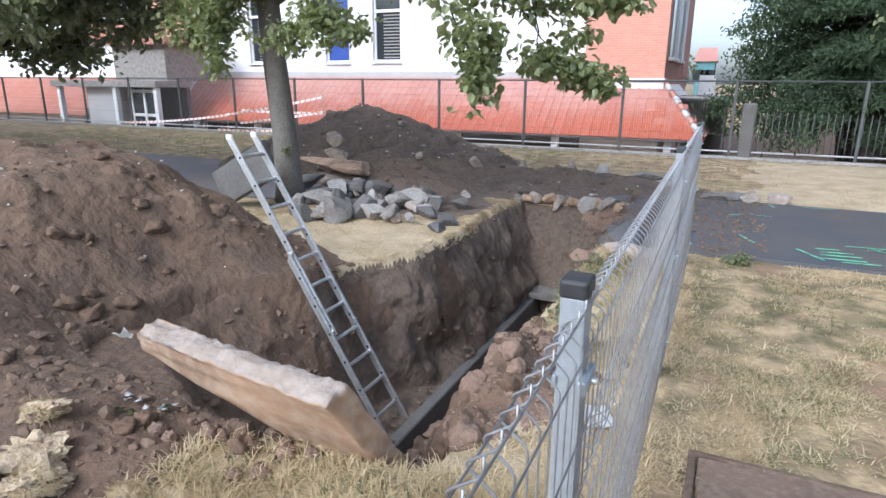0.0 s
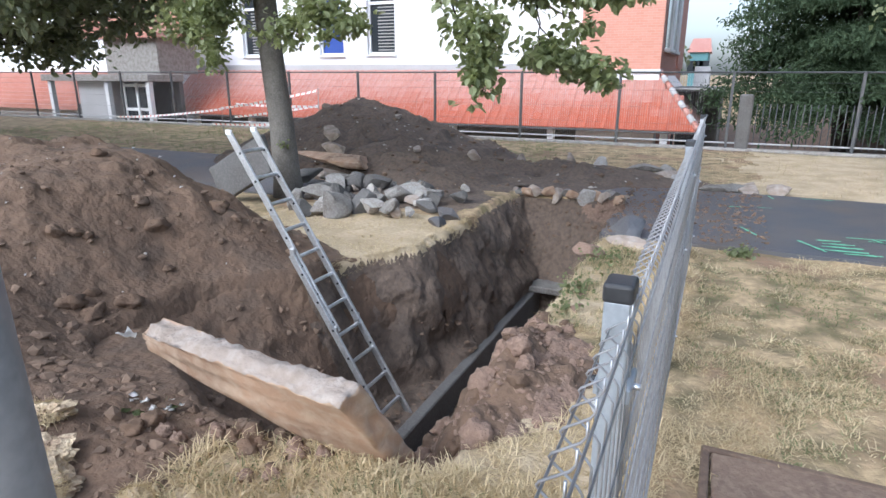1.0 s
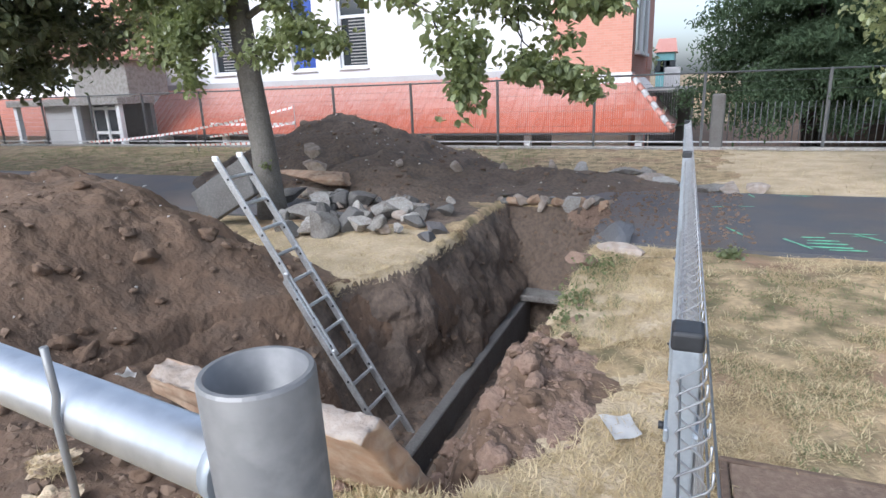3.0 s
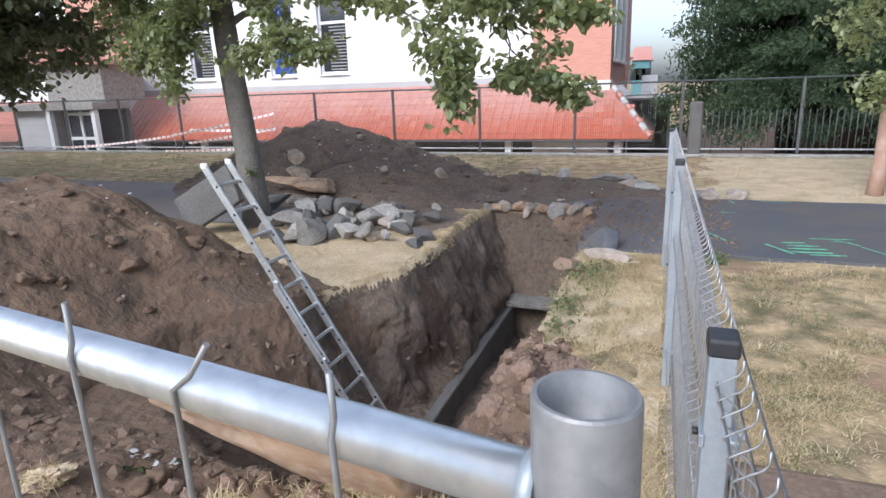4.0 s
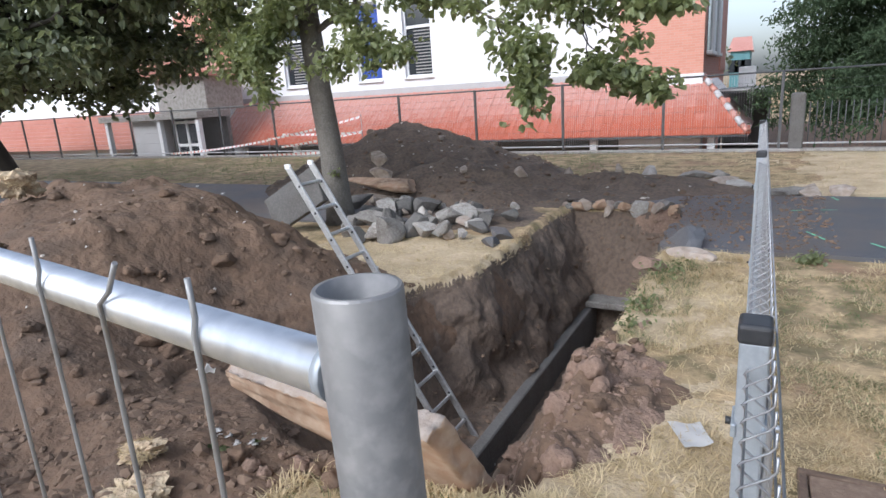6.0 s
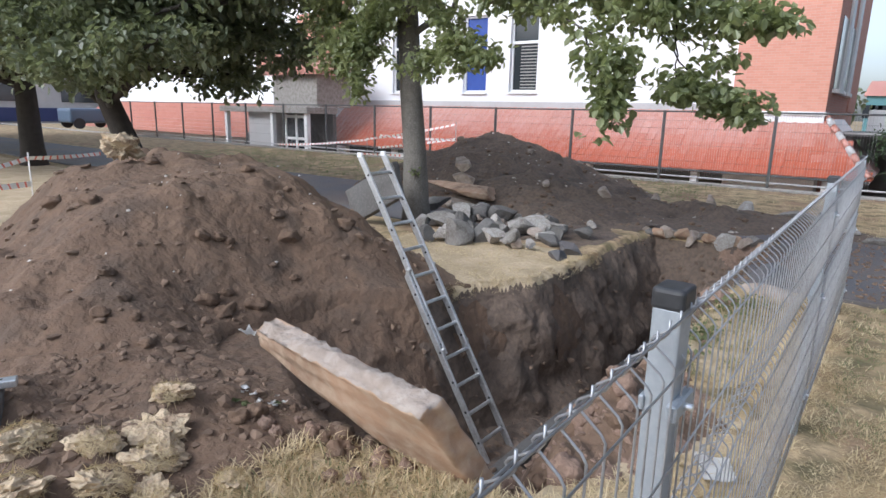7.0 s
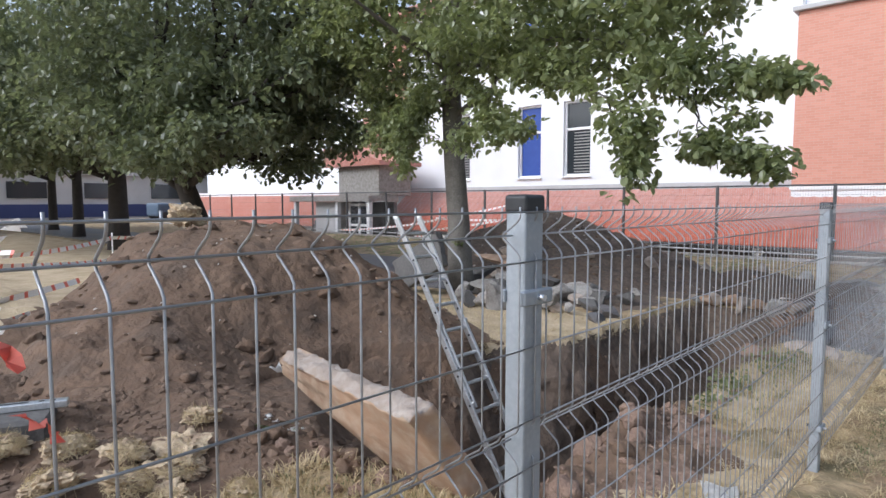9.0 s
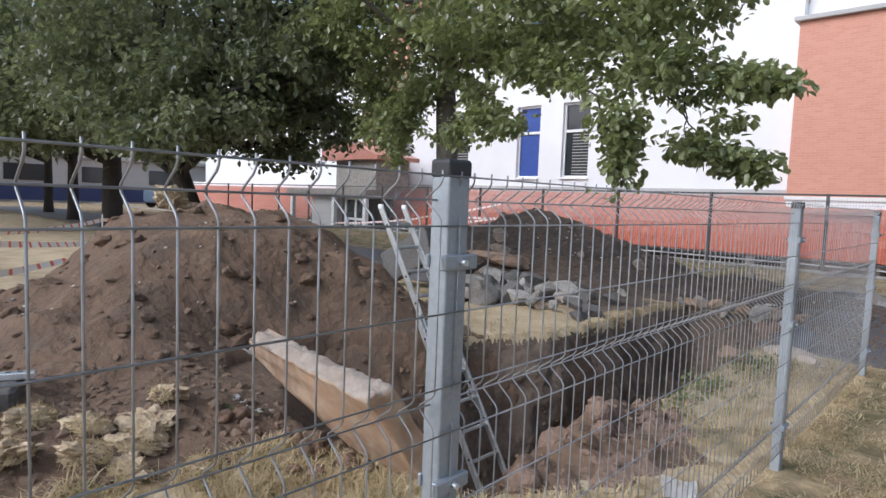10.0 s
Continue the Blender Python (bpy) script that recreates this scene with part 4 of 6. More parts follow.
def lime_tree():
    rng = random.Random(11)
    nr = np.random.default_rng(11)
    x, y = -5.42, 5.82
    root = thing("lime_tree", "young lime tree with a grey trunk and low hanging leafy branches", "tree", (x, y, 0))
    pts = [(x + 0.05, y, -0.1), (x + 0.03, y, 0.3), (x, y, 1.0), (x - 0.09, y, 1.9), (x - 0.14, y - 0.02, 2.9), (x - 0.12, y, 4.0), (x - 0.05, y, 5.4)]
    part("trunk", tube(pts, [0.24, 0.19, 0.165, 0.155, 0.145, 0.12, 0.07], 16), BARK, root, "grey fissured trunk")
    for a in range(9):
        z = 2.6 + 0.3 * a
        ang = a * 2.4
        reach = rng.uniform(1.6, 2.6)
        p, r = limb((x - 0.12, y, z), (x + reach * math.cos(ang), y + reach * math.sin(ang), z + rng.uniform(0.3, 1.2)), 0.05, 0.012, 0.12, rng)
        part("limb", tube(p, r, 7), BARK, root)
    # long drooping limbs towards the trench, leafy along their outer half
    along = []
    for end, start in (((-1.95, 4.5, 2.15), 3.3), ((-1.15, 5.0, 2.1), 3.5), ((-0.85, 4.95, 2.42), 3.6), ((-5.85, 5.1, 2.2), 2.9), ((-4.1, 5.0, 2.4), 3.0), ((-6.6, 5.5, 2.3), 3.0), ((-3.2, 5.0, 2.75), 3.2)):
        p0, q = Vector((x - 0.12, y, start)), Vector(end)
        mid = p0.lerp(q, 0.5) + Vector((0, 0, 0.45))
        pp = [p0 * (1 - f) ** 2 + mid * 2 * f * (1 - f) + q * f * f for f in [i / 10 for i in range(11)]]
        part("limb", tube(pp, [0.04 * (1 - 0.9 * i / 10) for i in range(11)], 7), BARK, root)
        for f in range(4, 11):
            along.append((*pp[f], 0.22, 0.22, 0.12, 7, 0.08))
    for a, b in (((-2.35, 4.6, 2.35), (-1.95, 4.43, 1.5)), ((-1.75, 4.85, 2.35), (-1.2, 4.95, 1.7)), ((-1.6, 4.9, 2.4), (-1.5, 4.7, 1.75)), ((-5.85, 5.2, 2.2), (-5.9, 5.1, 1.8))):
        p, r = limb(a, b, 0.010, 0.003, 0.03, rng)
        part("twig", tube(p, r, 5), BARK_DARK, root)
    low = along + [(-1.98, 4.43, 1.66, 0.16, 0.18, 0.26, 26, 0.06), (-2.02, 4.45, 2.02, 0.24, 0.24, 0.26, 34, 0.08),
           (-1.12, 4.97, 1.74, 0.30, 0.2, 0.16, 32, 0.07), (-1.42, 4.85, 1.90, 0.28, 0.2, 0.20, 34, 0.07), (-0.95, 5.0, 1.64, 0.14, 0.1, 0.08, 10, 0.05),
           (-1.15, 4.95, 2.42, 0.42, 0.3, 0.16, 40, 0.08), (-1.75, 4.8, 2.62, 0.5, 0.4, 0.26, 56, 0.09), (-0.78, 4.9, 2.36, 0.16, 0.12, 0.08, 12, 0.05),
           (-5.88, 5.14, 1.95, 0.18, 0.2, 0.24, 20, 0.07), (-6.0, 5.2, 2.45, 0.36, 0.35, 0.28, 44, 0.09), (-5.5, 5.3, 2.85, 0.5, 0.4, 0.22, 40, 0.09),
           (-6.55, 5.5, 2.45, 0.45, 0.4, 0.40, 70, 0.10), (-6.9, 5.7, 3.0, 0.5, 0.5, 0.45, 80, 0.12),
           (-4.75, 5.2, 2.20, 0.38, 0.3, 0.22, 28, 0.08), (-4.15, 5.1, 2.30, 0.40, 0.3, 0.24, 36, 0.08), (-3.72, 5.0, 2.22, 0.26, 0.22, 0.14, 18, 0.07),
           (-3.1, 5.0, 2.85, 0.8, 0.5, 0.28, 64, 0.10)]
    high = [(-6.3, 5.6, 3.6, 1.3, 1.2, 0.55, 105, 0.15), (-6.9, 5.0, 4.1, 0.9, 0.8, 0.6, 90, 0.14), (-4.0, 5.4, 3.5, 1.6, 1.2, 0.55, 150, 0.15), (-2.1, 5.0, 3.4, 1.0, 0.9, 0.55, 100, 0.13),
            (-5.4, 5.8, 4.8, 2.7, 2.4, 1.1, 240, 0.18), (-3.0, 5.2, 4.4, 1.7, 1.4, 0.8, 160, 0.16), (-5.2, 5.8, 6.2, 2.2, 2.1, 1.2, 160, 0.2)]
    c = crown_points(low, 11, nr, 0.1)
    leaf_cloud("hanging_leaves", c, nr.uniform(0.06, 0.115, len(c)), True, LIME_LEAF, root, 3, "heart-shaped green leaves on drooping twigs")
    c = crown_points(high, 20, nr, 0.2)
    leaf_cloud("crown", c, nr.uniform(0.07, 0.13, len(c)), True, LIME_LEAF, root, 4, "heart-shaped green leaves")
    leaf_cloud("suckers", crown_points([(x + 0.14, y - 0.15, 0.78, 0.06, 0.05, 0.09, 6, 0.03)], 6, nr), np.full(36, 0.05), True, WEED, root, 5, "fresh green shoots on the trunk")
    return root


lime_tree()


def broad_tree(x, y, trunk_r, fork, blobs, per, leaf, mat, label, seed, lean=(0, 0)):
    rng = random.Random(seed)
    nr = np.random.default_rng(seed)
    root = thing("tree", label, "tree", (x, y, 0))
    tip = max(b[2] + 0.5 * b[5] for b in blobs)
    pts = [(x, y, -0.2), (x + lean[0] * 0.1, y, 0.5), (x + lean[0] * 0.5, y + lean[1] * 0.5, fork), (x + lean[0], y + lean[1], (fork + tip) / 2), (x + lean[0] * 0.9, y + lean[1], tip)]
    part("trunk", tube(pts, [trunk_r * 1.3, trunk_r, trunk_r * 0.85, trunk_r * 0.5, 0.05], 12), BARK_DARK, root, "dark trunk")
    for b in blobs:
        for i in range(3):
            e = (b[0] + rng.uniform(-0.6, 0.6) * b[3], b[1] + rng.uniform(-0.6, 0.6) * b[4], b[2] + rng.uniform(-0.5, 0.6) * b[5])
            p, r = limb((x + lean[0] * 0.5, y + lean[1] * 0.5, fork + rng.uniform(-0.3, 1.2)), e, trunk_r * 0.35, 0.02, 0.25, rng)
            part("limb", tube(p, r, 6), BARK_DARK, root)
    c = crown_points(blobs, per, nr)
    leaf_cloud("crown", c, nr.uniform(0.7, 1.3, len(c)) * leaf, True, mat, root, seed, "dense dark green foliage")
    return root


broad_tree(-11.68, 4.88, 0.23, 1.7, [(-11.6, 4.6, 5.2, 3.2, 3.0, 1.6, 420, 0.30), (-10.0, 4.4, 3.4, 1.5, 1.5, 0.7, 150, 0.22), (-12.3, 3.9, 2.9, 2.2, 1.8, 0.6, 170, 0.24), (-8.9, 4.9, 4.4, 1.5, 1.4, 1.0, 48, 0.22), (-11.2, 4.2, 2.35, 1.2, 1.0, 0.35, 60, 0.18), (-9.2, 4.7, 2.75, 0.9, 0.9, 0.35, 34, 0.16), (-8.2, 5.0, 3.6, 0.8, 0.8, 0.6, 26, 0.18), (-13.6, 3.6, 4.0, 1.6, 1.6, 1.0, 130, 0.26), (-8.1, 4.6, 3.3, 1.0, 0.9, 0.45, 36, 0.17), (-9.0, 4.0, 2.5, 1.2, 0.9, 0.40, 44, 0.17), (-10.6, 3.6, 2.2, 1.4, 0.9, 0.40, 55, 0.18), (-8.6, 4.6, 5.6, 1.6, 1.4, 0.9, 60, 0.22), (-9.1, 6.3, 2.7, 0.9, 0.8, 0.45, 40, 0.16), (-10.6, 6.2, 2.2, 1.0, 0.8, 0.35, 40, 0.17), (-8.6, 6.2, 3.5, 0.9, 0.9, 0.5, 40, 0.18), (-11.0, 6.4, 3.3, 1.7, 1.2, 0.8, 110, 0.22), (-9.6, 6.2, 4.4, 1.4, 1.2, 0.8, 40, 0.22)], 26, 0.125, DARK_LEAF, "broad dark leafy tree behind the soil heap", 21, (-0.7, -0.6))
broad_tree(-17.75, 5.15, 0.27, 2.0, [(-18.2, 4.4, 4.8, 3.6, 3.4, 2.2, 520, 0.32), (-17.0, 3.2, 3.0, 2.6, 2.4, 0.8, 200, 0.28), (-20.5, 2.0, 4.0, 3.0, 3.0, 1.8, 300, 0.32)], 24, 0.17, DARK_LEAF, "leafy tree on the dry lawn", 22)
broad_tree(-24.9, 6.1, 0.19, 2.2, [(-25.5, 5.5, 5.2, 4.2, 4.0, 2.4, 500, 0.4), (-26, 2.0, 5.0, 4.0, 3.0, 2.2, 300, 0.4)], 22, 0.22, DARK_LEAF, "far leafy tree on the lawn", 23)
broad_tree(-32.0, 7.0, 0.19, 2.4, [(-33, 6.0, 5.6, 4.8, 4.6, 2.6, 420, 0.5), (-34, 1, 5.2, 4.6, 4.0, 2.6, 320, 0.5)], 22, 0.28, DARK_LEAF, "distant leafy tree in front of the far wall", 24)


def conifer(x, y, height, spread_r, seed, label, low=0.9):
    """Dark spreading conifer: stems and tiers of drooping sprays."""
    rng = random.Random(seed)
    nr = np.random.default_rng(seed)
    root = thing("conifer", label, "conifer", (x, y, 0))
    for k in range(4):
        a = rng.uniform(0, 6.28)
        part("stem", tube([(x + 0.12 * math.cos(a), y + 0.12 * math.sin(a), -0.6), (x + 0.35 * math.cos(a), y + 0.35 * math.sin(a), low + 0.4), (x + 0.5 * math.cos(a), y + 0.5 * math.sin(a), height * 0.6)], [0.12, 0.09, 0.03], 8), BARK_DARK, root)
    pts = []
    for i in range(380):
        f = rng.random() ** 0.9
        z = low + (height - low) * f
        reach = spread_r * (1 - f) ** 0.6 * rng.uniform(0.6, 1.08) + 0.3
        a = rng.uniform(0, 6.28)
        n = int(190 + 290 * (1 - f))
        s = nr.random(n) ** 0.6
        w = 0.08 + 0.26 * s * (1 - 0.5 * s)
        px = x + np.cos(a) * reach * s + nr.normal(0, 1, n) * w
        py = y + np.sin(a) * reach * s + nr.normal(0, 1, n) * w
        pz = z + 0.5 * s - 0.30 * s * s * reach + nr.normal(0, 0.08, n)
        pts.append(np.stack([px, py, pz], -1))
    c = np.concatenate(pts)
    leaf_cloud("crown", c, nr.uniform(0.08, 0.17, len(c)), True, CONIFER, root, seed, "drooping dark green sprays", long=2.4)
    return root


conifer(3.0, 17.9, 8.0, 3.5, 31, "dark spreading conifer behind the boundary fence", 0.75)
conifer(6.6, 17.4, 9.5, 3.8, 32, "tall dark conifer behind the boundary fence", 0.8)
conifer(11.2, 17.4, 8.5, 3.8, 33, "dark conifer at the end of the boundary fence", 0.9)
conifer(6.0, 24.0, 9.0, 3.4, 34, "conifer further back beside the building", 0.4)


# ---------------------------------------------------------------- rubble
def rock_bm(size, seed, flat=1.0, facets=9, sub=3):
    """An angular lump: a ball cut by planes and roughened."""
    rng = random.Random(seed)
    bm = bmesh.new()
    bmesh.ops.create_icosphere(bm, subdivisions=sub, radius=1.0)
    cuts = []
    for _ in range(facets):
        d = Vector((rng.gauss(0, 1), rng.gauss(0, 1), rng.gauss(0, 1))).normalized()
        cuts.append((d, rng.uniform(0.32, 0.72)))
    off = Vector((rng.random() * 40, rng.random() * 40, 0))
    for v in bm.verts:
        for d, h in cuts:
            k = v.co.dot(d)
            if k > h:
                v.co -= d * (k - h)
        v.co *= 1 + 0.07 * noise.fractal(v.co * 2.2 + off, 0.7, 2.0, 4)
        v.co = Vector((v.co.x * size[0], v.co.y * size[1], v.co.z * size[2] * flat))
    return bm


def clod_bm(size, seed):
    """A crumbly lump of earth with a ragged surface."""
    bm = bmesh.new()
    bmesh.ops.create_icosphere(bm, subdivisions=3, radius=1.0)
    off = Vector((seed * 3.7 % 50, seed * 1.9 % 50, 0))
    for v in bm.verts:
        k = noise.fractal(v.co * 1.2 + off, 0.8, 2.0, 3) * 0.42 + noise.turbulence(v.co * 2.6 + off, 3, True) * 0.36 - 0.2
        v.co *= 1 + k
        v.co = Vector((v.co.x * size[0], v.co.y * size[1], v.co.z * size[2]))
    return bm


def clod(x, y, z, size, mat, label, seed, turn, group):
    bm = clod_bm([s * 0.55 for s in size], seed)
    bmesh.ops.transform(bm, matrix=pose(x, y, z, *turn), verts=bm.verts[:])
    return solid("earth_clod", bm, mat, label, "earth clod", group=group, smooth=True)


def rock(name, x, y, z, size, mat, label, seed, turn=(0, 0, 0), category="rubble", group=""):
    bm = rock_bm([s * 0.78 for s in size], seed)
    bmesh.ops.transform(bm, matrix=pose(x, y, z, *turn), verts=bm.verts[:])
    return solid(name, bm, mat, label, category, group=group)


GREYS = (CONCRETE, CONCRETE, CONCRETE_DARK)
PILE = "rubble by the tree"
LUMP = "grey broken concrete lump lying by the tree"
rng = random.Random(77)
for i, (x, y, sx, sy, sz) in enumerate((
        (-4.10, 5.05, 0.32, 0.28, 0.30), (-4.28, 4.98, 0.22, 0.2, 0.2), (-4.45, 4.92, 0.2, 0.18, 0.16), (-4.72, 5.15, 0.16, 0.16, 0.34), (-4.55, 5.55, 0.5, 0.3, 0.2),
        (-3.85, 5.35, 0.22, 0.2, 0.34), (-3.72, 5.3, 0.26, 0.2, 0.2), (-4.1, 5.95, 0.2, 0.22, 0.3), (-4.95, 5.9, 0.36, 0.28, 0.16), (-4.85, 6.2, 0.28, 0.26, 0.26),
        (-5.25, 6.8, 0.42, 0.3, 0.16), (-4.35, 6.6, 0.42, 0.3, 0.28), (-3.75, 6.0, 0.32, 0.28, 0.26), (-3.55, 6.2, 0.36, 0.26, 0.24))):
    rock("concrete_lump", x, y, 0.03 + sz * 0.36, (sx, sy, sz), GREYS[i % 3], LUMP, 100 + i, (rng.uniform(-25, 25), rng.uniform(-20, 20), rng.uniform(0, 180)), group=PILE)
for i, (x, y, sx, sy, sz) in enumerate((
        (-3.45, 5.3, 0.34, 0.24, 0.22), (-3.8, 6.85, 0.24, 0.2, 0.2), (-3.35, 6.4, 0.3, 0.22, 0.18), (-4.4, 5.6, 0.3, 0.26, 0.3), (-4.15, 5.35, 0.26, 0.2, 0.18),
        (-3.15, 5.75, 0.22, 0.18, 0.12), (-3.3, 5.95, 0.2, 0.2, 0.14), (-3.0, 6.35, 0.24, 0.2, 0.16), (-3.9, 5.75, 0.22, 0.2, 0.2), (-4.7, 6.5, 0.3, 0.28, 0.24))):
    rock("concrete_lump", x, y, 0.03 + sz * 0.36, (sx, sy, sz), (CONCRETE, CONCRETE_DARK)[i % 2], LUMP, 130 + i, (rng.uniform(-25, 25), rng.uniform(-20, 20), rng.uniform(0, 180)), group=PILE)
for i in range(44):
    x, y = rng.uniform(-5.0, -3.1), rng.uniform(5.1, 7.1)
    s = rng.choice((0.07, 0.09, 0.11, 0.14, 0.19))
    rock("concrete_lump", x, y, 0.05 + s * 0.3, (s, s * rng.uniform(0.6, 1.1), s * rng.uniform(0.5, 0.9)), (CONCRETE, BREAK, CONCRETE_DARK)[i % 3], "small broken concrete piece among the rubble", 500 + i, (rng.uniform(-40, 40), rng.uniform(-40, 40), rng.uniform(0, 180)), group=PILE)
rock("flagstone", -5.5, 6.35, 0.20, (0.62, 0.42, 0.12), CONCRETE_DARK, "thin dark slab piece tilted on the rubble", 160, (24, -14, 20), "flagstone")
rock("flagstone", -5.45, 6.95, 0.16, (0.5, 0.35, 0.10), BREAK, "pale flat stone on the rubble", 161, (8, 5, 60), "flagstone")
rock("flagstone", -5.55, 7.5, 0.29, (1.35, 0.8, 0.20), STAINED, "large brown flat stone jutting from the soil heap", 165, (-4, 4, 8), "flagstone")
rock("concrete_lump", -5.85, 7.72, 0.46, (0.36, 0.3, 0.26), BREAK, "pale stone block on the soil heap", 163, (0, 10, 20), "rubble")
rock("concrete_lump", -5.98, 7.80, 0.66, (0.27, 0.25, 0.25), BREAK, "grey stone block on the soil heap", 187, (0, 5, 70), "rubble")
rock("asphalt_chunk", -2.78, 5.50, 0.03, (0.30, 0.24, 0.14), ASPHALT, "blue-grey asphalt chunk at the trench edge", 170, (10, 25, 30), "rubble")
rock("asphalt_chunk", -2.74, 5.18, 0.0, (0.24, 0.20, 0.13), ASPHALT, "blue-grey asphalt chunk at the trench edge", 171, (-12, 20, 80), "rubble")
rock("asphalt_chunk", -0.72, 5.65, 0.02, (0.34, 0.42, 0.24), ASPHALT, "blue-grey asphalt chunk at the trench edge", 172, (6, -25, 10), "rubble")
rock("flagstone", -0.62, 5.18, 0.04, (0.34, 0.18, 0.09), BREAK, "pale slab piece at the trench edge", 173, (3, 4, -20), "flagstone")
rock("flagstone", -0.86, 4.72, 0.03, (0.34, 0.26, 0.16), SOIL_RED, "earthy stone at the trench edge", 174, (5, 12, 40), "flagstone")
for i, (x, y, s) in enumerate(((-1.25, 9.4, 0.42), (-1.0, 10.3, 0.5), (-0.75, 10.5, 0.36), (-0.62, 9.6, 0.55), (-1.3, 9.0, 0.4), (0.3, 8.75, 0.6), (0.55, 8.85, 0.4), (-0.35, 9.3, 0.42), (-1.9, 10.8, 0.36), (0.95, 8.8, 0.35))):
    rock("flagstone", x, y, 0.05, (s, s * 0.7, 0.14), (BREAK, CONCRETE, CONCRETE)[i % 3], "flat broken paving stone beside the path", 180 + i, (rng.uniform(-8, 8), rng.uniform(-8, 8), rng.uniform(0, 180)), "flagstone", "paving rubble beside the path")
for i in range(16):
    s = rng.uniform(0.10, 0.22)
    rock("subbase_stone", -2.62 + i * 0.11, 7.61 + rng.uniform(-0.05, 0.06), -0.0 + rng.uniform(-0.03, 0.03), (s, s, s * 0.8), (BREAK, CONCRETE, STAINED)[i % 3], "pale base stone showing in the cut edge of the path", 200 + i, (rng.uniform(-40, 40), rng.uniform(-40, 40), 0), "stone", "base stones under the path")
for i, (x, y, s) in enumerate(((-5.0, 9.2, 0.16), (-3.6, 8.5, 0.2), (-6.0, 10.2, 0.14), (-4.5, 8.1, 0.15), (-7.5, 9.8, 0.12), (-3.0, 9.1, 0.18), (-2.2, 9.3, 0.16))):
    rock("concrete_lump", x, y, float(heap_right(np.array(x), np.array(y))) + s * 0.25, (s, s * 0.8, s), BREAK, "pale stone lying on the dark soil heap", 230 + i, (rng.uniform(-40, 40), 0, rng.uniform(0, 90)), group="stones on the soil heap")


# ---------------------------------------------------------------- red clods on the crumbling trench bank
for i in range(90):
    y = rng.uniform(1.35, 3.7)
    x = rng.uniform(-1.45, -0.66) + 0.08 * (y - 2.2)
    s = rng.choice((0.045, 0.06, 0.08, 0.11, 0.16))
    z = float(soil_bank(np.array(x), np.array(y))) + s * 0.02
    clod(x, y, max(z, -0.8), (s, s * rng.uniform(0.8, 1.2), s * 0.8), SOIL_RED if i % 3 else SOIL, "reddish earth clod on the crumbling trench bank", 300 + i, (rng.uniform(-40, 40), rng.uniform(-40, 40), rng.uniform(0, 180)), "clods on the trench bank")
for i in range(22):
    x, y = rng.uniform(-2.3, -1.35), rng.uniform(0.66, 1.02)
    s = rng.uniform(0.04, 0.12)
    clod(x, y, float(ground_height(np.array(x), np.array(y))) + s * 0.15, (s, s, s * 0.8), SOIL_RED if i % 2 else SOIL, "crumbled earth clod in front of the broken slab", 360 + i, (rng.uniform(-40, 40), rng.uniform(-40, 40), 0), "clods in front of the slab")
for i in range(26):
    x, y = rng.uniform(-5.5, -3.1), rng.uniform(0.2, 3.2)
    h = float(heap_left(np.array(x), np.array(y)))
    s = rng.uniform(0.06, 0.17)
    if h > 0.05:
        clod(x, y, h + s * 0.05, (s, s * 1.1, s * 0.7), SOIL, "lump of brown earth in the heap", 400 + i, (rng.uniform(-30, 30), rng.uniform(-30, 30), 0), "lumps in the heap")


def scatter(name, places, sizes, mat, label, category, seed, sub=1):
    """Loose crumbs joined into one."""
    r = random.Random(seed)
    kinds = []
    for k in range(10):
        bm = rock_bm((1, 1, 0.8), seed + k, 1.0, 6, sub)
        bm.verts.ensure_lookup_table()
        kinds.append((np.array([v.co[:] for v in bm.verts]), np.array([[v.index for v in f.verts] for f in bm.faces])))
        bm.free()
    co, fa, n = [], [], 0
    for p, s in zip(places, sizes):
        v, f = kinds[r.randrange(10)]
        a = r.uniform(0, 6.28)
        w = v * np.array([s, s * r.uniform(0.7, 1.2), s * r.uniform(0.6, 1.0)])
        w = np.stack([w[:, 0] * math.cos(a) - w[:, 1] * math.sin(a), w[:, 0] * math.sin(a) + w[:, 1] * math.cos(a), w[:, 2]], -1)
        co.append(w + np.array(p))
        fa.append(f + n)
        n += len(v)
    return tagged(new(name, raw_mesh(name, np.concatenate(co), np.concatenate(fa), [mat], smooth=False)), label, category, kind="stuff")


nr = np.random.default_rng(9)


def on(f, x0, x1, y0, y1, n, lo=0.03, hi=9, z=None):
    x, y = nr.uniform(x0, x1, n), nr.uniform(y0, y1, n)
    h = f(x, y)
    k = (h > lo) & (h < hi)
    return np.stack([x[k], y[k], h[k]], -1)


CRUMB = material("soil_crumb", (0.175, 0.119, 0.082), 0.95, vary=(0.125, 0.086, 0.06), scale=12, random_tint=0.18, island=True)
PEBBLE = material("pebble", (0.48, 0.44, 0.39), 0.9, random_tint=0.35, island=True)
p = on(heap_left, -8.5, -2.6, -0.6, 5.0, 2600)
scatter("soil_crumbs", p, 0.007 + 0.055 * nr.random(len(p)) ** 5, CRUMB, "loose crumbs and lumps of brown soil on the heap", "soil crumbs", 41)
p = on(heap_left, -6.0, -2.3, -0.8, 1.8, 1600, -0.03, 0.14)
scatter("soil_crumbs", p, 0.012 + 0.07 * nr.random(len(p)) ** 4, CRUMB, "crumbs of soil rolled down to the foot of the heap", "soil crumbs", 49)
x, y = nr.uniform(-1.4, -0.45, 900), nr.uniform(1.3, 3.0, 900)
ok = np.hypot((x + 0.95) / 0.58, (y - 2.12) / 0.86) < 1.05
x, y = x[ok], y[ok]
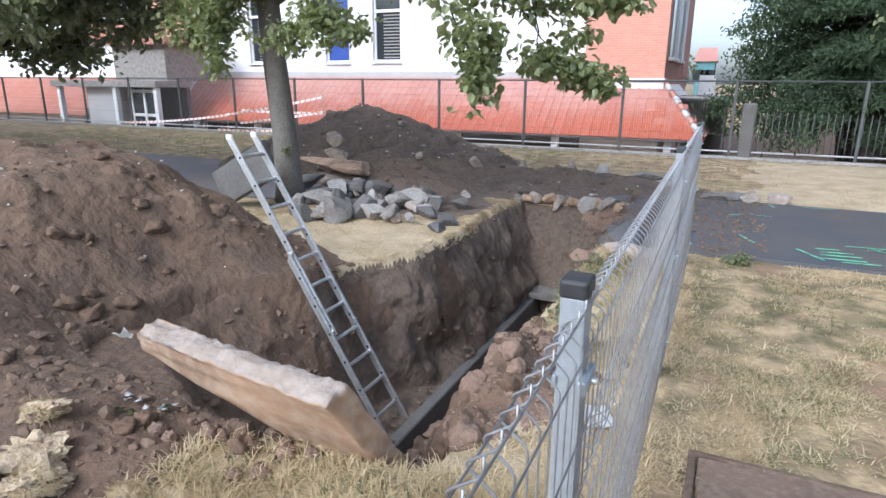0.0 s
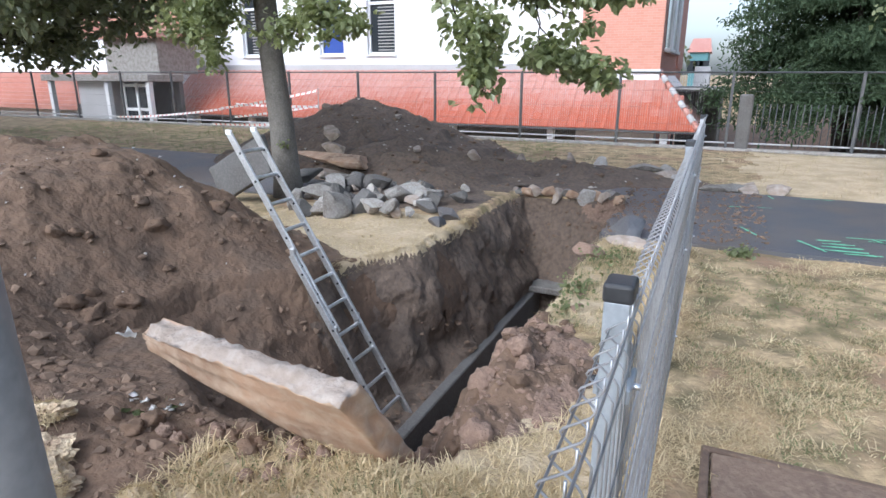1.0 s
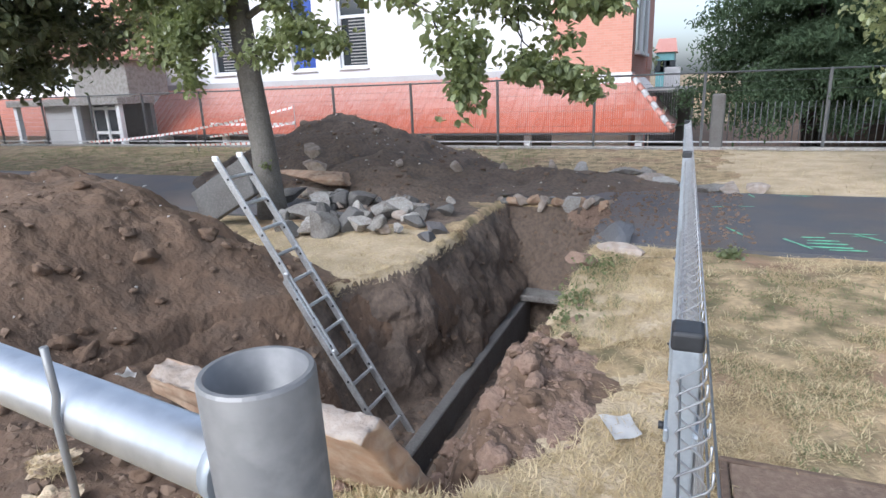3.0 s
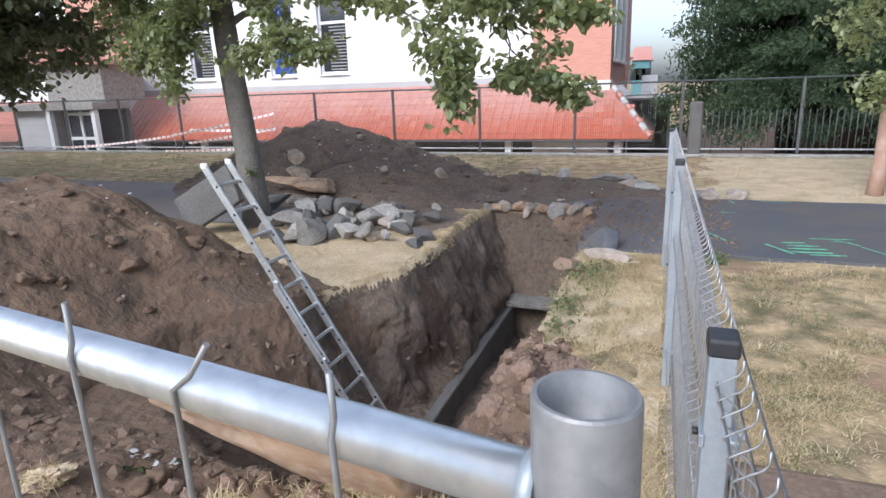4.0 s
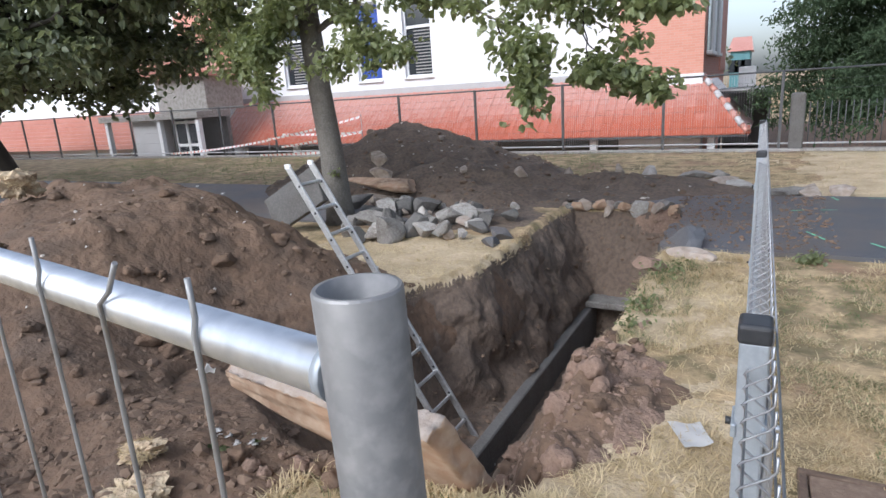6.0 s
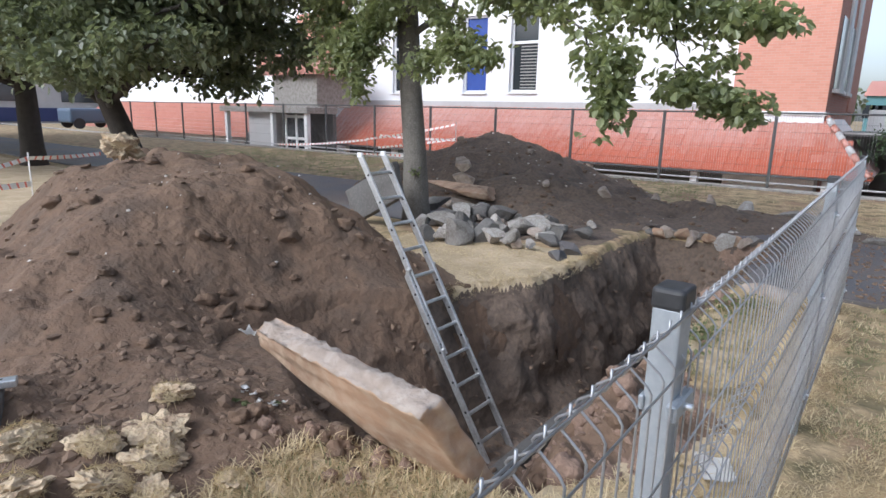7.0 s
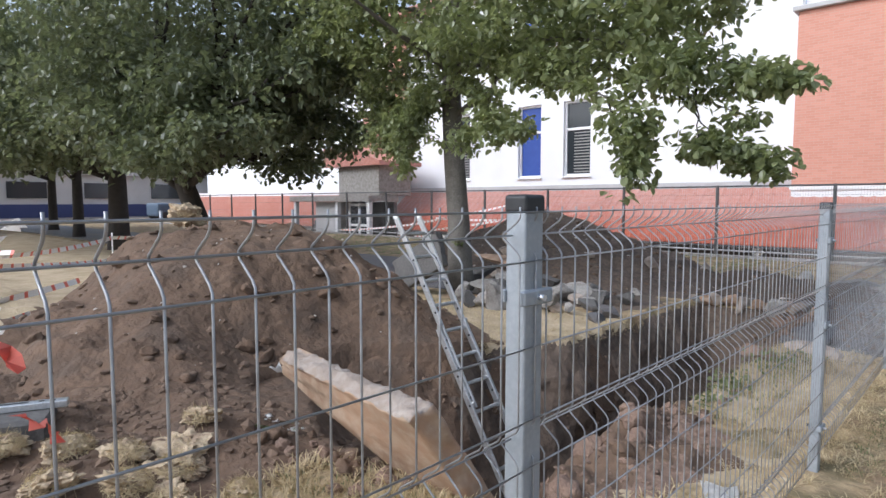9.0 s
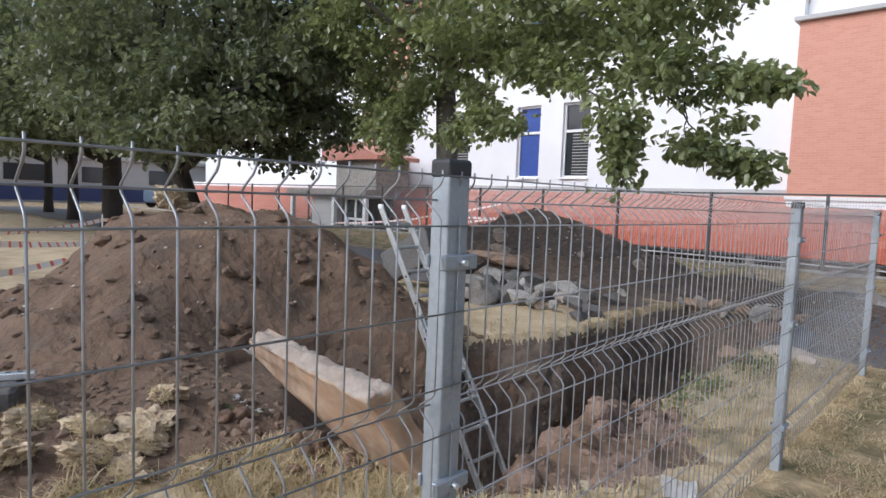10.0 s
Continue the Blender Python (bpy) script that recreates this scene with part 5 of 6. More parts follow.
scatter("soil_crumbs", np.stack([x, y, soil_bank(x, y)], -1), 0.006 + 0.03 * nr.random(len(x)) ** 3, SOIL_RED, "reddish crumbs on the spilt soil", "soil crumbs", 50)
p = on(heap_left, -8.5, -2.6, -0.6, 5.0, 150)
scatter("pebbles", p, 0.006 + 0.022 * nr.random(len(p)) ** 3, PEBBLE, "small pale stones in the heap", "pebbles", 42)
p = on(heap_right, -10, -0.5, 6.8, 13, 1800)
scatter("soil_crumbs", p, 0.015 + 0.07 * nr.random(len(p)) ** 4, CRUMB, "loose lumps on the dark soil heap", "soil crumbs", 43)
p = on(heap_right, -10, 0.0, 6.8, 13, 240)
scatter("pebbles", p, 0.012 + 0.04 * nr.random(len(p)) ** 3, PEBBLE, "pale stones in the dark soil heap", "pebbles", 44)
p = on(ground_height, -3.3, -0.95, 1.1, 7.6, 2600, -1.3, -0.05)
scatter("soil_crumbs", p, 0.008 + 0.045 * nr.random(len(p)) ** 4, CRUMB, "crumbs of soil on the trench walls", "soil crumbs", 45)
x = nr.uniform(-3.6, -1.2, 1500)
y = nr.uniform(-0.8, 1.1, 1500)
k = soil_zone(x, y)
p = np.stack([x[k], y[k], ground_height(x[k], y[k])], -1)
scatter("soil_crumbs", p, 0.008 + 0.05 * nr.random(len(p)) ** 3.5, CRUMB, "trampled crumbs of soil in front of the slab", "soil crumbs", 46)
x, y = nr.uniform(0.1, 3.0, 500), nr.uniform(0.5, 5.4, 500)
scatter("litter", np.stack([x, y, np.full(500, 0.02)], -1), 0.003 + 0.009 * nr.random(500) ** 2.5, STRAW, "pale dry bits scattered over the turf", "litter", 47)
x, y = nr.uniform(-1.05, 0.7, 1500), nr.uniform(5.5, 8.6, 1500)
scatter("soil_crumbs", np.stack([x, y, np.full(1500, 0.04)], -1), 0.006 + 0.035 * nr.random(1500) ** 4, CRUMB, "soil and crumbs spilt over the asphalt", "soil crumbs", 48)


# ---------------------------------------------------------------- dry grass
def blades(name, x0, x1, y0, y1, n, length, mat, label, seed, keep, rise=0.5, base=ground_height):
    """Bent straw blades, mostly lying."""
    r = np.random.default_rng(seed)
    x, y = r.uniform(x0, x1, n), r.uniform(y0, y1, n)
    clump = noise2(x * 2.3 + 5, y * 2.3) * 0.5 + noise2(x * 8.1, y * 8.1 + 3) * 0.7
    ok = keep(x, y) & (r.random(n) < step(0.32, 0.85, clump))
    x, y = x[ok], y[ok]
    m = len(x)
    z = base(x, y) - 0.004
    a = r.uniform(0, 2 * np.pi, m)
    L = length * r.uniform(0.5, 1.3, m)
    up = np.clip(r.normal(rise, 0.35, m), 0.06, 1.4)
    w = r.uniform(0.0014, 0.0034, m)
    dx, dy = np.cos(a), np.sin(a)
    s, c = np.sin(up), np.cos(up)
    o = np.stack([x, y, z], -1)
    side = np.stack([-dy * w, dx * w, w * 0], -1)
    mid = o + np.stack([dx * L * c * 0.55, dy * L * c * 0.55, L * s * 0.6], -1)
    tip = o + np.stack([dx * L * (0.6 * c + 0.35), dy * L * (0.6 * c + 0.35), L * s * 0.75], -1)
    co = np.stack([o - side, o + side, mid + side * 0.8, mid - side * 0.8, tip + side * 0.25, tip - side * 0.25], 1).reshape(-1, 3)
    b = (np.arange(m) * 6)[:, None]
    f = np.concatenate([b + np.array([[0, 1, 2, 3]]), b + np.array([[3, 2, 4, 5]])])
    return tagged(new(name, raw_mesh(name, co, f, [mat], smooth=False)), label, "grass", kind="stuff")


def turf_zone(x, y):
    return (np.hypot((x + 0.95) / 0.56, (y - 2.12) / 0.86) + 0.22 * fbm(x, y, 3.0, 3) > 1.0) & (trench_depth(x, y) < 0.02) & ~soil_zone(x, y) & ~((y > 5.4) & (y < 8.7))


TALL = "dry straw-coloured grass"
blades("dry_grass", 0.03, 3.2, -0.3, 5.5, 60000, 0.075, STRAW, "matted dry grass beside the mesh fence", 51, lambda x, y: turf_zone(x, y) & (noise2(x * 1.4 + 3, y * 1.4) + 0.5 * noise2(x * 4.1, y * 4.1 + 7) > 0.58), 0.3)
blades("dry_grass", 0.03, 1.9, 0.2, 3.6, 70000, 0.04, STRAW, "short broken straw over the turf beside the mesh fence", 63, turf_zone, 0.25)
blades("dry_grass", -1.1, 0.03, -0.3, 5.5, 42000, 0.08, STRAW, "pale flattened straw between fence and trench", 52, turf_zone, 0.3)
blades("dry_grass", -2.1, -0.3, -0.3, 1.15, 24000, 0.10, STRAW, "tufted dry grass at the end of the trench", 53, lambda x, y: turf_zone(x, y) | ((y < 0.8) & (x > -1.9)), 0.55)
blades("dry_grass", -4.9, -2.4, 3.3, 5.7, 14000, 0.06, STRAW, "flattened straw on the ledge beside the trench", 54, turf_zone, 0.3)
blades("dry_grass", -3.2, -2.2, 3.3, 5.8, 26000, 0.07, STRAW, "straw hanging over the lip of the trench", 64, lambda x, y: np.abs(trench_depth(x, y) - 0.03) < 0.10, 0.2)
blades("dry_grass", -3.0, 6.0, 8.8, 14.2, 20000, 0.10, STRAW, "pale dry grass strip past the path", 55, turf_zone, 0.4)
blades("green_grass", 0.08, 3.2, -0.3, 5.4, 60000, 0.045, WEED, "sparse green grass in the dry turf", 56, lambda x, y: noise2(x * 1.1 + 9, y * 1.1) > 0.5, 0.4)
blades("green_grass", -20, -3.0, 8.9, 14.2, 42000, 0.13, WEED, "dull green verge behind the path", 57, turf_zone, 0.6)
blades("green_grass", -2.0, -0.6, -0.1, 1.0, 2600, 0.07, WEED, "some green blades among the dry tufts", 58, turf_zone, 0.7)
blades("green_grass", -0.95, -0.45, 2.9, 5.0, 2200, 0.07, WEED, "green weeds along the trench lip", 59, turf_zone, 0.6)
root = thing("weed", "small green weeds along the trench lip", "weed", (-0.75, 4.0, 0))
c = crown_points([(-0.72, 4.5, 0.05, 0.18, 0.25, 0.05, 14, 0.07), (-0.78, 3.7, 0.04, 0.1, 0.3, 0.04, 12, 0.06), (-0.80, 3.2, 0.02, 0.08, 0.2, 0.04, 7, 0.05)], 12, nr, 0.0)
leaf_cloud("leaves", c, nr.uniform(0.02, 0.05, len(c)), True, WEED, root, 61)
root = thing("weed", "low broad-leaved weed at the path edge", "weed", (0.45, 5.3, 0))
c = crown_points([(0.45, 5.3, 0.04, 0.16, 0.08, 0.04, 12, 0.04)], 10, nr, 0.0)
leaf_cloud("leaves", c, nr.uniform(0.03, 0.07, len(c)), True, LIME_LEAF, root, 62)


SOD = material("dry_sod", (0.53, 0.415, 0.275), 0.95, vary=(0.25, 0.175, 0.115), scale=9, amount=1.0, fine=(0.63, 0.52, 0.36), fine_scale=40, bump=0.02, bump_scale=40)


def sod_bm(size, seed):
    """A flat torn lump: ragged rim, hollows and tufts."""
    bm = bmesh.new()
    bmesh.ops.create_icosphere(bm, subdivisions=4, radius=1.0)
    off = Vector((seed * 5.3 % 60, seed * 2.1 % 60, 0))
    for v in bm.verts:
        k = 0.55 * noise.fractal(v.co * 0.9 + off, 0.9, 2.0, 3) + 0.55 * noise.turbulence(v.co * 2.3 + off, 4, True) + 0.12 * noise.noise(v.co * 9 + off) - 0.35
        v.co *= max(0.45, 1 + k)
        v.co = Vector((v.co.x * size[0], v.co.y * size[1], v.co.z * size[2]))
    return bm


def sod(x, y, z, size, seed):
    """A lump of torn turf with straw standing out of it."""
    root = thing("sod_clod", "torn-up clod of dry straw-coloured turf lying on soil", "sod clod", (x, y, z), group="sod clods")
    bm = sod_bm([s * 0.5 for s in size], seed)
    bmesh.ops.transform(bm, matrix=pose(x, y, z, seed * 7 % 24, seed * 5 % 22, seed * 41 % 180), verts=bm.verts[:])
    part("turf_lump", bm, SOD, root)
    r = np.random.default_rng(seed)
    n = 800
    d = r.normal(size=(n, 3))
    d[:, 2] = np.abs(d[:, 2]) * 0.8
    d /= np.linalg.norm(d, axis=1)[:, None]
    o = np.array([x, y, z]) + d * np.array(size) * 0.47
    g = r.normal(0, 1, (n, 3))
    g = g - d * (g * d).sum(1)[:, None] * 0.75
    e = o + g * r.uniform(0.01, 0.035, (n, 1))
    s = np.cross(d, r.normal(size=(n, 3)))
    s *= 0.0018 / np.linalg.norm(s, axis=1)[:, None]
    co = np.stack([o - s, o + s, e + s * 0.3, e - s * 0.3], 1).reshape(-1, 3) - np.array([x, y, z])
    ob = new("straw", raw_mesh("straw", co, np.arange(n * 4).reshape(n, 4), [STRAW], smooth=False))
    ob.parent = root
    tagged(ob, kind="stuff")


for i, (x, y, s) in enumerate(((-2.59, 0.54, 0.20), (-2.40, 0.36, 0.26), (-2.20, 0.24, 0.22), (-2.68, -0.08, 0.26), (-2.12, 0.0, 0.24), (-1.98, 0.12, 0.18), (-2.42, 0.10, 0.2), (-2.9, -0.3, 0.2), (-1.85, 0.4, 0.16), (-2.3, -0.25, 0.24))):
    sod(x, y, float(ground_height(np.array(x), np.array(y))) + 0.02, (s * 1.15, s * 0.9, s * 0.5), 70 + i)
sod(-5.78, 1.88, 1.20, (0.36, 0.30, 0.24), 90)


# ---------------------------------------------------------------- barrier tape
def tape(p, q, sag, name_label, width=0.07, twist=1.5, seed=0):
    """A striped ribbon from p to q."""
    p, q = Vector(p), Vector(q)
    bm = bmesh.new()
    n = max(6, int((q - p).length / 0.05))
    r = random.Random(seed)
    ph = r.uniform(0, 3)
    d = (q - p).normalized()
    prev = None
    for i in range(n + 1):
        f = i / n
        c = p.lerp(q, f) - Vector((0, 0, sag * 4 * f * (1 - f)))
        a = math.sin(ph + f * twist * 3.0) * 0.5
        s = (Vector((0, 0, 1)) * math.cos(a) + d.cross(Vector((0, 0, 1))) * math.sin(a)) * width / 2
        row = (bm.verts.new(c - s), bm.verts.new(c + s))
        if prev:
            k = bm.faces.new((prev[0], row[0], row[1], prev[1]))
            k.material_index = 1 if i % 4 == 0 else 0
        prev = row
    return solid("barrier_tape", bm, [WHITE, RED], name_label, "barrier tape", group="barrier tape")


BACK = "red and white barrier tape stretched in front of the building"
tape((-13.4, 12.9, 0.68), (-9.62, 12.5, 1.25), 0.03, BACK, seed=1)
tape((-12.8, 12.9, 0.82), (-9.64, 12.5, 0.83), 0.02, BACK, seed=2)
tape((-12.9, 12.9, 0.45), (-9.64, 12.5, 0.86), 0.02, BACK, seed=3)
tape((-13.8, 12.9, 0.22), (-9.66, 12.5, 0.38), 0.02, BACK, seed=4)
tape((-10.9, 11.9, 0.12), (-9.68, 12.5, 0.37), 0.01, BACK, seed=5)
tape((-18.5, 13.4, 0.25), (-13.4, 12.9, 0.66), 0.05, BACK, seed=6)
tape((-9.62, 12.48, 0.38), (-9.60, 12.48, 1.24), 0.0, "end of barrier tape hanging down a stake", seed=7)
LAWN = "red and white barrier tape round the dry lawn"
tape((-14.0, -3.0, 0.62), (-9.2, 1.0, 0.66), 0.05, LAWN, seed=8)
tape((-10.6, -2.4, 0.32), (-9.2, 0.47, 0.50), 0.02, LAWN, seed=9)
tape((-9.2, 0.47, 0.50), (-11.18, 2.85, 0.28), 0.03, LAWN, 0.09, seed=10)
tape((-9.4, 0.9, 0.60), (-11.18, 2.87, 0.70), 0.05, LAWN, seed=11)
tape((-11.18, 2.87, 0.70), (-12.6, 4.6, 0.62), 0.02, LAWN, seed=12)
tape((-7.92, 0.10, 0.12), (-8.82, 1.67, 0.25), 0.02, LAWN, 0.08, seed=13)
tape((-6.23, -0.07, 0.08), (-7.25, 0.75, 0.10), 0.0, LAWN, 0.08, seed=14)


def stake(x, y, top, mat, label):
    root = thing("stake", label, "stake", (x, y, 0), group="tape stakes")
    part("rod", tube([(x, y, -0.1), (x + 0.01, y, top)], 0.012, 7), mat, root)
    part("tip", tube([(x + 0.01, y, top), (x + 0.01, y, top + 0.02)], [0.012, 0.004], 7), mat, root)


stake(-9.2, 0.49, 1.03, RUSTY, "thin rusty steel stake holding barrier tape")
stake(-11.18, 2.86, 0.78, WHITE, "pale wooden stake holding barrier tape")
stake(-9.63, 12.5, 1.3, RUSTY, "thin steel stake holding barrier tape")
stake(-13.4, 12.92, 0.75, RUSTY, "thin steel stake holding barrier tape")


def tape_knot():
    """Crumpled tape tied round a fence wire."""
    root = thing("tape_remnant", "torn red and white tape knotted round a fence wire", "tape remnant", (FENCE_X, -0.79, 1.2))
    r = random.Random(3)
    for i in range(7):
        bm = bmesh.new()
        c = Vector((FENCE_X - 0.012, -0.79, 1.34 - 0.03 * i))
        prev = None
        d = Vector((r.uniform(-1, 0.2), r.uniform(-1, 1), r.uniform(-1, 0.6))).normalized()
        for k in range(7):
            c = c + (d + Vector((r.uniform(-1, 1), r.uniform(-1, 1), r.uniform(-1, 1))) * 0.8) * 0.008
            s = Vector((r.uniform(-1, 1), r.uniform(-1, 1), r.uniform(-1, 1))).normalized() * 0.009
            row = (bm.verts.new(c - s), bm.verts.new(c + s))
            if prev:
                bm.faces.new((prev[0], row[0], row[1], prev[1]))
            prev = row
        bmesh.ops.solidify(bm, geom=bm.faces[:], thickness=0.0006)
        part("strip", bm, RED if i in (5, 6) else WHITE, root)


tape_knot()


# ---------------------------------------------------------------- small things lying about
def sheet(name, pts, mat, label, category, curl=0.01, n=8, thick=0.0015):
    """A thin curled sheet over four corners."""
    a, b, c, d = [Vector(v) for v in pts]
    bm = bmesh.new()
    g = [[bm.verts.new(a.lerp(b, i / n).lerp(d.lerp(c, i / n), j / n) + Vector((0, 0, curl * (math.sin(i * 0.9) * math.cos(j * 0.7) + (abs(i / n - 0.5) * 2) ** 3)))) for i in range(n + 1)] for j in range(n + 1)]
    for j in range(n):
        for i in range(n):
            bm.faces.new((g[j][i], g[j][i + 1], g[j + 1][i + 1], g[j + 1][i])).smooth = True
    bmesh.ops.solidify(bm, geom=bm.faces[:], thickness=thick)
    return solid(name, bm, mat, label, category)


sheet("paper_sheet", ((-0.37, 1.93, 0.03), (-0.22, 1.98, 0.03), (-0.14, 1.80, 0.035), (-0.26, 1.71, 0.035)), PAPER, "white sheet of paper lying on straw by the fence", "paper", 0.006)
sheet("paper_scrap", ((-2.90, 1.15, 0.24), (-2.84, 1.19, 0.27), (-2.82, 1.23, 0.22), (-2.88, 1.22, 0.20)), PAPER, "curled white paper scrap on the soil", "paper", 0.012)
for i in range(20):
    x, y = -2.31 + rng.uniform(-0.15, 0.15), 0.86 + rng.uniform(-0.09, 0.09)
    z = float(ground_height(np.array(x), np.array(y))) + 0.02
    q, s = rng.uniform(0, 6.28), rng.uniform(0.018, 0.05)
    ca, sa = math.cos(q) * s, math.sin(q) * s
    sheet("dry_leaf", ((x, y, z), (x + ca, y + sa, z + rng.uniform(-0.004, 0.016)), (x + ca - 0.8 * sa, y + sa + 0.8 * ca, z + rng.uniform(0.0, 0.02)), (x - 0.6 * sa, y + 0.6 * ca, z + 0.004)), PAPER if i % 3 else WEED, "pale withered leaf lying on the soil", "leaf", 0.006, 3)
for i in range(24):
    x, y = rng.uniform(-5.5, -2.9), rng.uniform(0.2, 3.4)
    z = float(heap_left(np.array(x), np.array(y))) + 0.012
    if z < 0.05:
        continue
    s = rng.uniform(0.012, 0.04)
    sheet("dry_leaf", ((x, y, z), (x + s, y + s * 0.3, z + 0.006), (x + s * 0.8, y + s * 0.8, z + 0.02), (x - s * 0.2, y + s * 0.6, z + 0.014)), PAPER, "pale scrap lying on the soil heap", "scrap", 0.005, 3)

# brown board lying in the grass
BATTEN = material("earthy_timber", (0.125, 0.085, 0.06), 0.95, vary=(0.20, 0.14, 0.10), scale=6, amount=0.9, fine=(0.09, 0.06, 0.045), fine_scale=40, bump=0.006)
bm = box(0.24, 1.75, 0.78, 1.68, 0.004, 0.05, 0.008)
bmesh.ops.rotate(bm, verts=bm.verts[:], cent=(0.24, 1.68, 0), matrix=Matrix.Rotation(radians(2), 3, "Z"))
board = thing("board", "earth-brown board framed in dark timber lying in the grass", "board", (1.0, 1.2, 0))
part("panel", bm, RUST_PLATE, board)
bm = box(0.20, 1.78, 1.685, 1.72, 0.004, 0.055, 0.006)
part("edge_batten", bm, BATTEN, board, "dark edge batten")
part("edge_batten", box(0.20, 0.236, 0.76, 1.68, 0.004, 0.055, 0.006), BATTEN, board, "dark edge batten")


# withered leaves and stalks on the turf
for i in range(46):
    x, y = rng.uniform(0.12, 3.0), rng.uniform(0.5, 5.3)
    z = 0.055 if 0.2 < x < 1.8 and 0.76 < y < 1.72 else 0.03
    s = rng.uniform(0.010, 0.030)
    a = rng.uniform(0, 6.28)
    ca, sa = math.cos(a) * s, math.sin(a) * s
    sheet("dry_leaf", ((x, y, z), (x + ca, y + sa, z + 0.006), (x + ca - 0.5 * sa, y + sa + 0.5 * ca, z + 0.010), (x - 0.5 * sa, y + 0.5 * ca, z + 0.002)), STRAW, "pale withered leaf lying on the dry turf", "leaf", 0.004, 3, 0.0008)
for i in range(22):
    x, y = rng.uniform(0.06, 1.6), rng.uniform(0.6, 4.6)
    a, s = rng.uniform(0, 6.28), rng.uniform(0.05, 0.14)
    z = 0.06 if 0.2 < x < 1.8 and 0.76 < y < 1.72 else 0.025
    solid("dry_stalk", tube([(x, y, z), (x + s * 0.5 * math.cos(a), y + s * 0.5 * math.sin(a), z + rng.uniform(0.01, 0.03)), (x + s * math.cos(a + 0.5), y + s * math.sin(a + 0.5), z)], [0.0022, 0.0018, 0.001], 5), STRAW, "dry straw stalk lying on the turf by the fence", "stalk", group="dry stalks")


def bracket():
    """Slotted steel channel bolted on a dark block."""
    root = thing("slotted_channel", "slotted galvanised channel bolted on a dark concrete block", "steel channel", (-3.25, -0.22, 0.1))
    a = pose(-3.22, -0.25, 0.02, 0, 0, 66)
    z0 = 0.10
    def local(bm):
        bmesh.ops.transform(bm, matrix=a, verts=bm.verts[:])
        return bm
    part("block", local(box(-0.34, 0.24, -0.16, 0.10, z0 - 0.06, z0 + 0.09, 0.02)), CONCRETE_DARK, root)
    ch = part("channel", local(box(-0.36, 0.30, 0.02, 0.085, z0 + 0.092, z0 + 0.13, 0.004)), GALV, root, "slotted galvanised channel")
    for x, w in ((-0.22, 0.10), (-0.02, 0.13), (0.16, 0.025), (0.215, 0.025)):
        part("slot", local(box(x, x + w, 0.045, 0.06, z0 + 0.1305, z0 + 0.1325)), CAP, ch, "dark slot")
    return root


bracket()


# ---------------------------------------------------------------- survey marks on the path
MARKS = thing("survey_marks", "fluorescent green survey marks sprayed on the asphalt", "paint marks", (1.2, 6.0, 0.036))


def mark(x0, y0, x1, y1, w):
    r = random.Random(int(x0 * 100 + y1 * 10))
    d = Vector((x1 - x0, y1 - y0, 0))
    s = Vector((-d.y, d.x, 0)).normalized() * w * 0.32
    bm = bmesh.new()
    prev = None
    for i in range(9):
        f = i / 8
        c = Vector((x0, y0, 0.043)) + d * f
        k = r.uniform(0.35, 1.3)
        row = (bm.verts.new(c - s * k), bm.verts.new(c + s * k))
        if prev:
            bm.faces.new((prev[0], row[0], row[1], prev[1]))
        prev = row
    part("stroke", bm, GREEN_PAINT, MARKS)


mark(0.42, 6.38, 0.58, 6.02, 0.05)
mark(0.95, 5.98, 1.16, 5.62, 0.05)
for y, x0, x1 in ((5.70, 1.10, 1.52), (5.84, 1.14, 1.50), (5.96, 1.16, 1.45), (6.08, 1.12, 1.34), (5.62, 1.30, 1.62)):
    mark(x0, y, x1, y + 0.03, 0.07)
mark(1.42, 6.32, 1.86, 6.36, 0.05)
mark(1.62, 6.36, 1.84, 6.10, 0.05)
mark(1.60, 6.24, 1.80, 6.22, 0.04)
mark(1.84, 6.05, 2.02, 5.72, 0.04)
mark(2.0, 5.92, 2.3, 5.94, 0.04)
mark(0.80, 8.50, 0.86, 8.28, 0.05)
mark(1.2, 8.48, 1.6, 8.50, 0.04)
mark(0.3, 7.5, 0.45, 7.55, 0.05)
mark(0.62, 7.6, 0.8, 7.62, 0.05)


# ---------------------------------------------------------------- young tree by the path and far things
def young_tree():
    x, y = 2.85, 9.5
    root = thing("young_tree", "young tree with a pale reddish trunk beside the path", "tree", (x, y, 0))
    part("trunk", tube([(x, y, -0.1), (x + 0.02, y, 0.6), (x, y, 1.5), (x + 0.05, y, 3.2)], [0.12, 0.09, 0.08, 0.04], 12), material("reddish_bark", (0.42, 0.26, 0.20), 0.9, vary=(0.5, 0.4, 0.34), scale=7, bump=0.01), root)
    n2 = np.random.default_rng(8)
    c = crown_points([(x, y, 2.9, 1.0, 1.0, 0.9, 120, 0.14), (x - 0.2, y - 0.2, 1.55, 0.35, 0.3, 0.25, 24, 0.09), (x + 0.1, y, 4.2, 1.0, 1.0, 0.7, 90, 0.15)], 14, n2, 0.2)
    leaf_cloud("crown", c, n2.uniform(0.07, 0.12, len(c)), True, LIME_LEAF, root, 8, "bright green leaves")


young_tree()


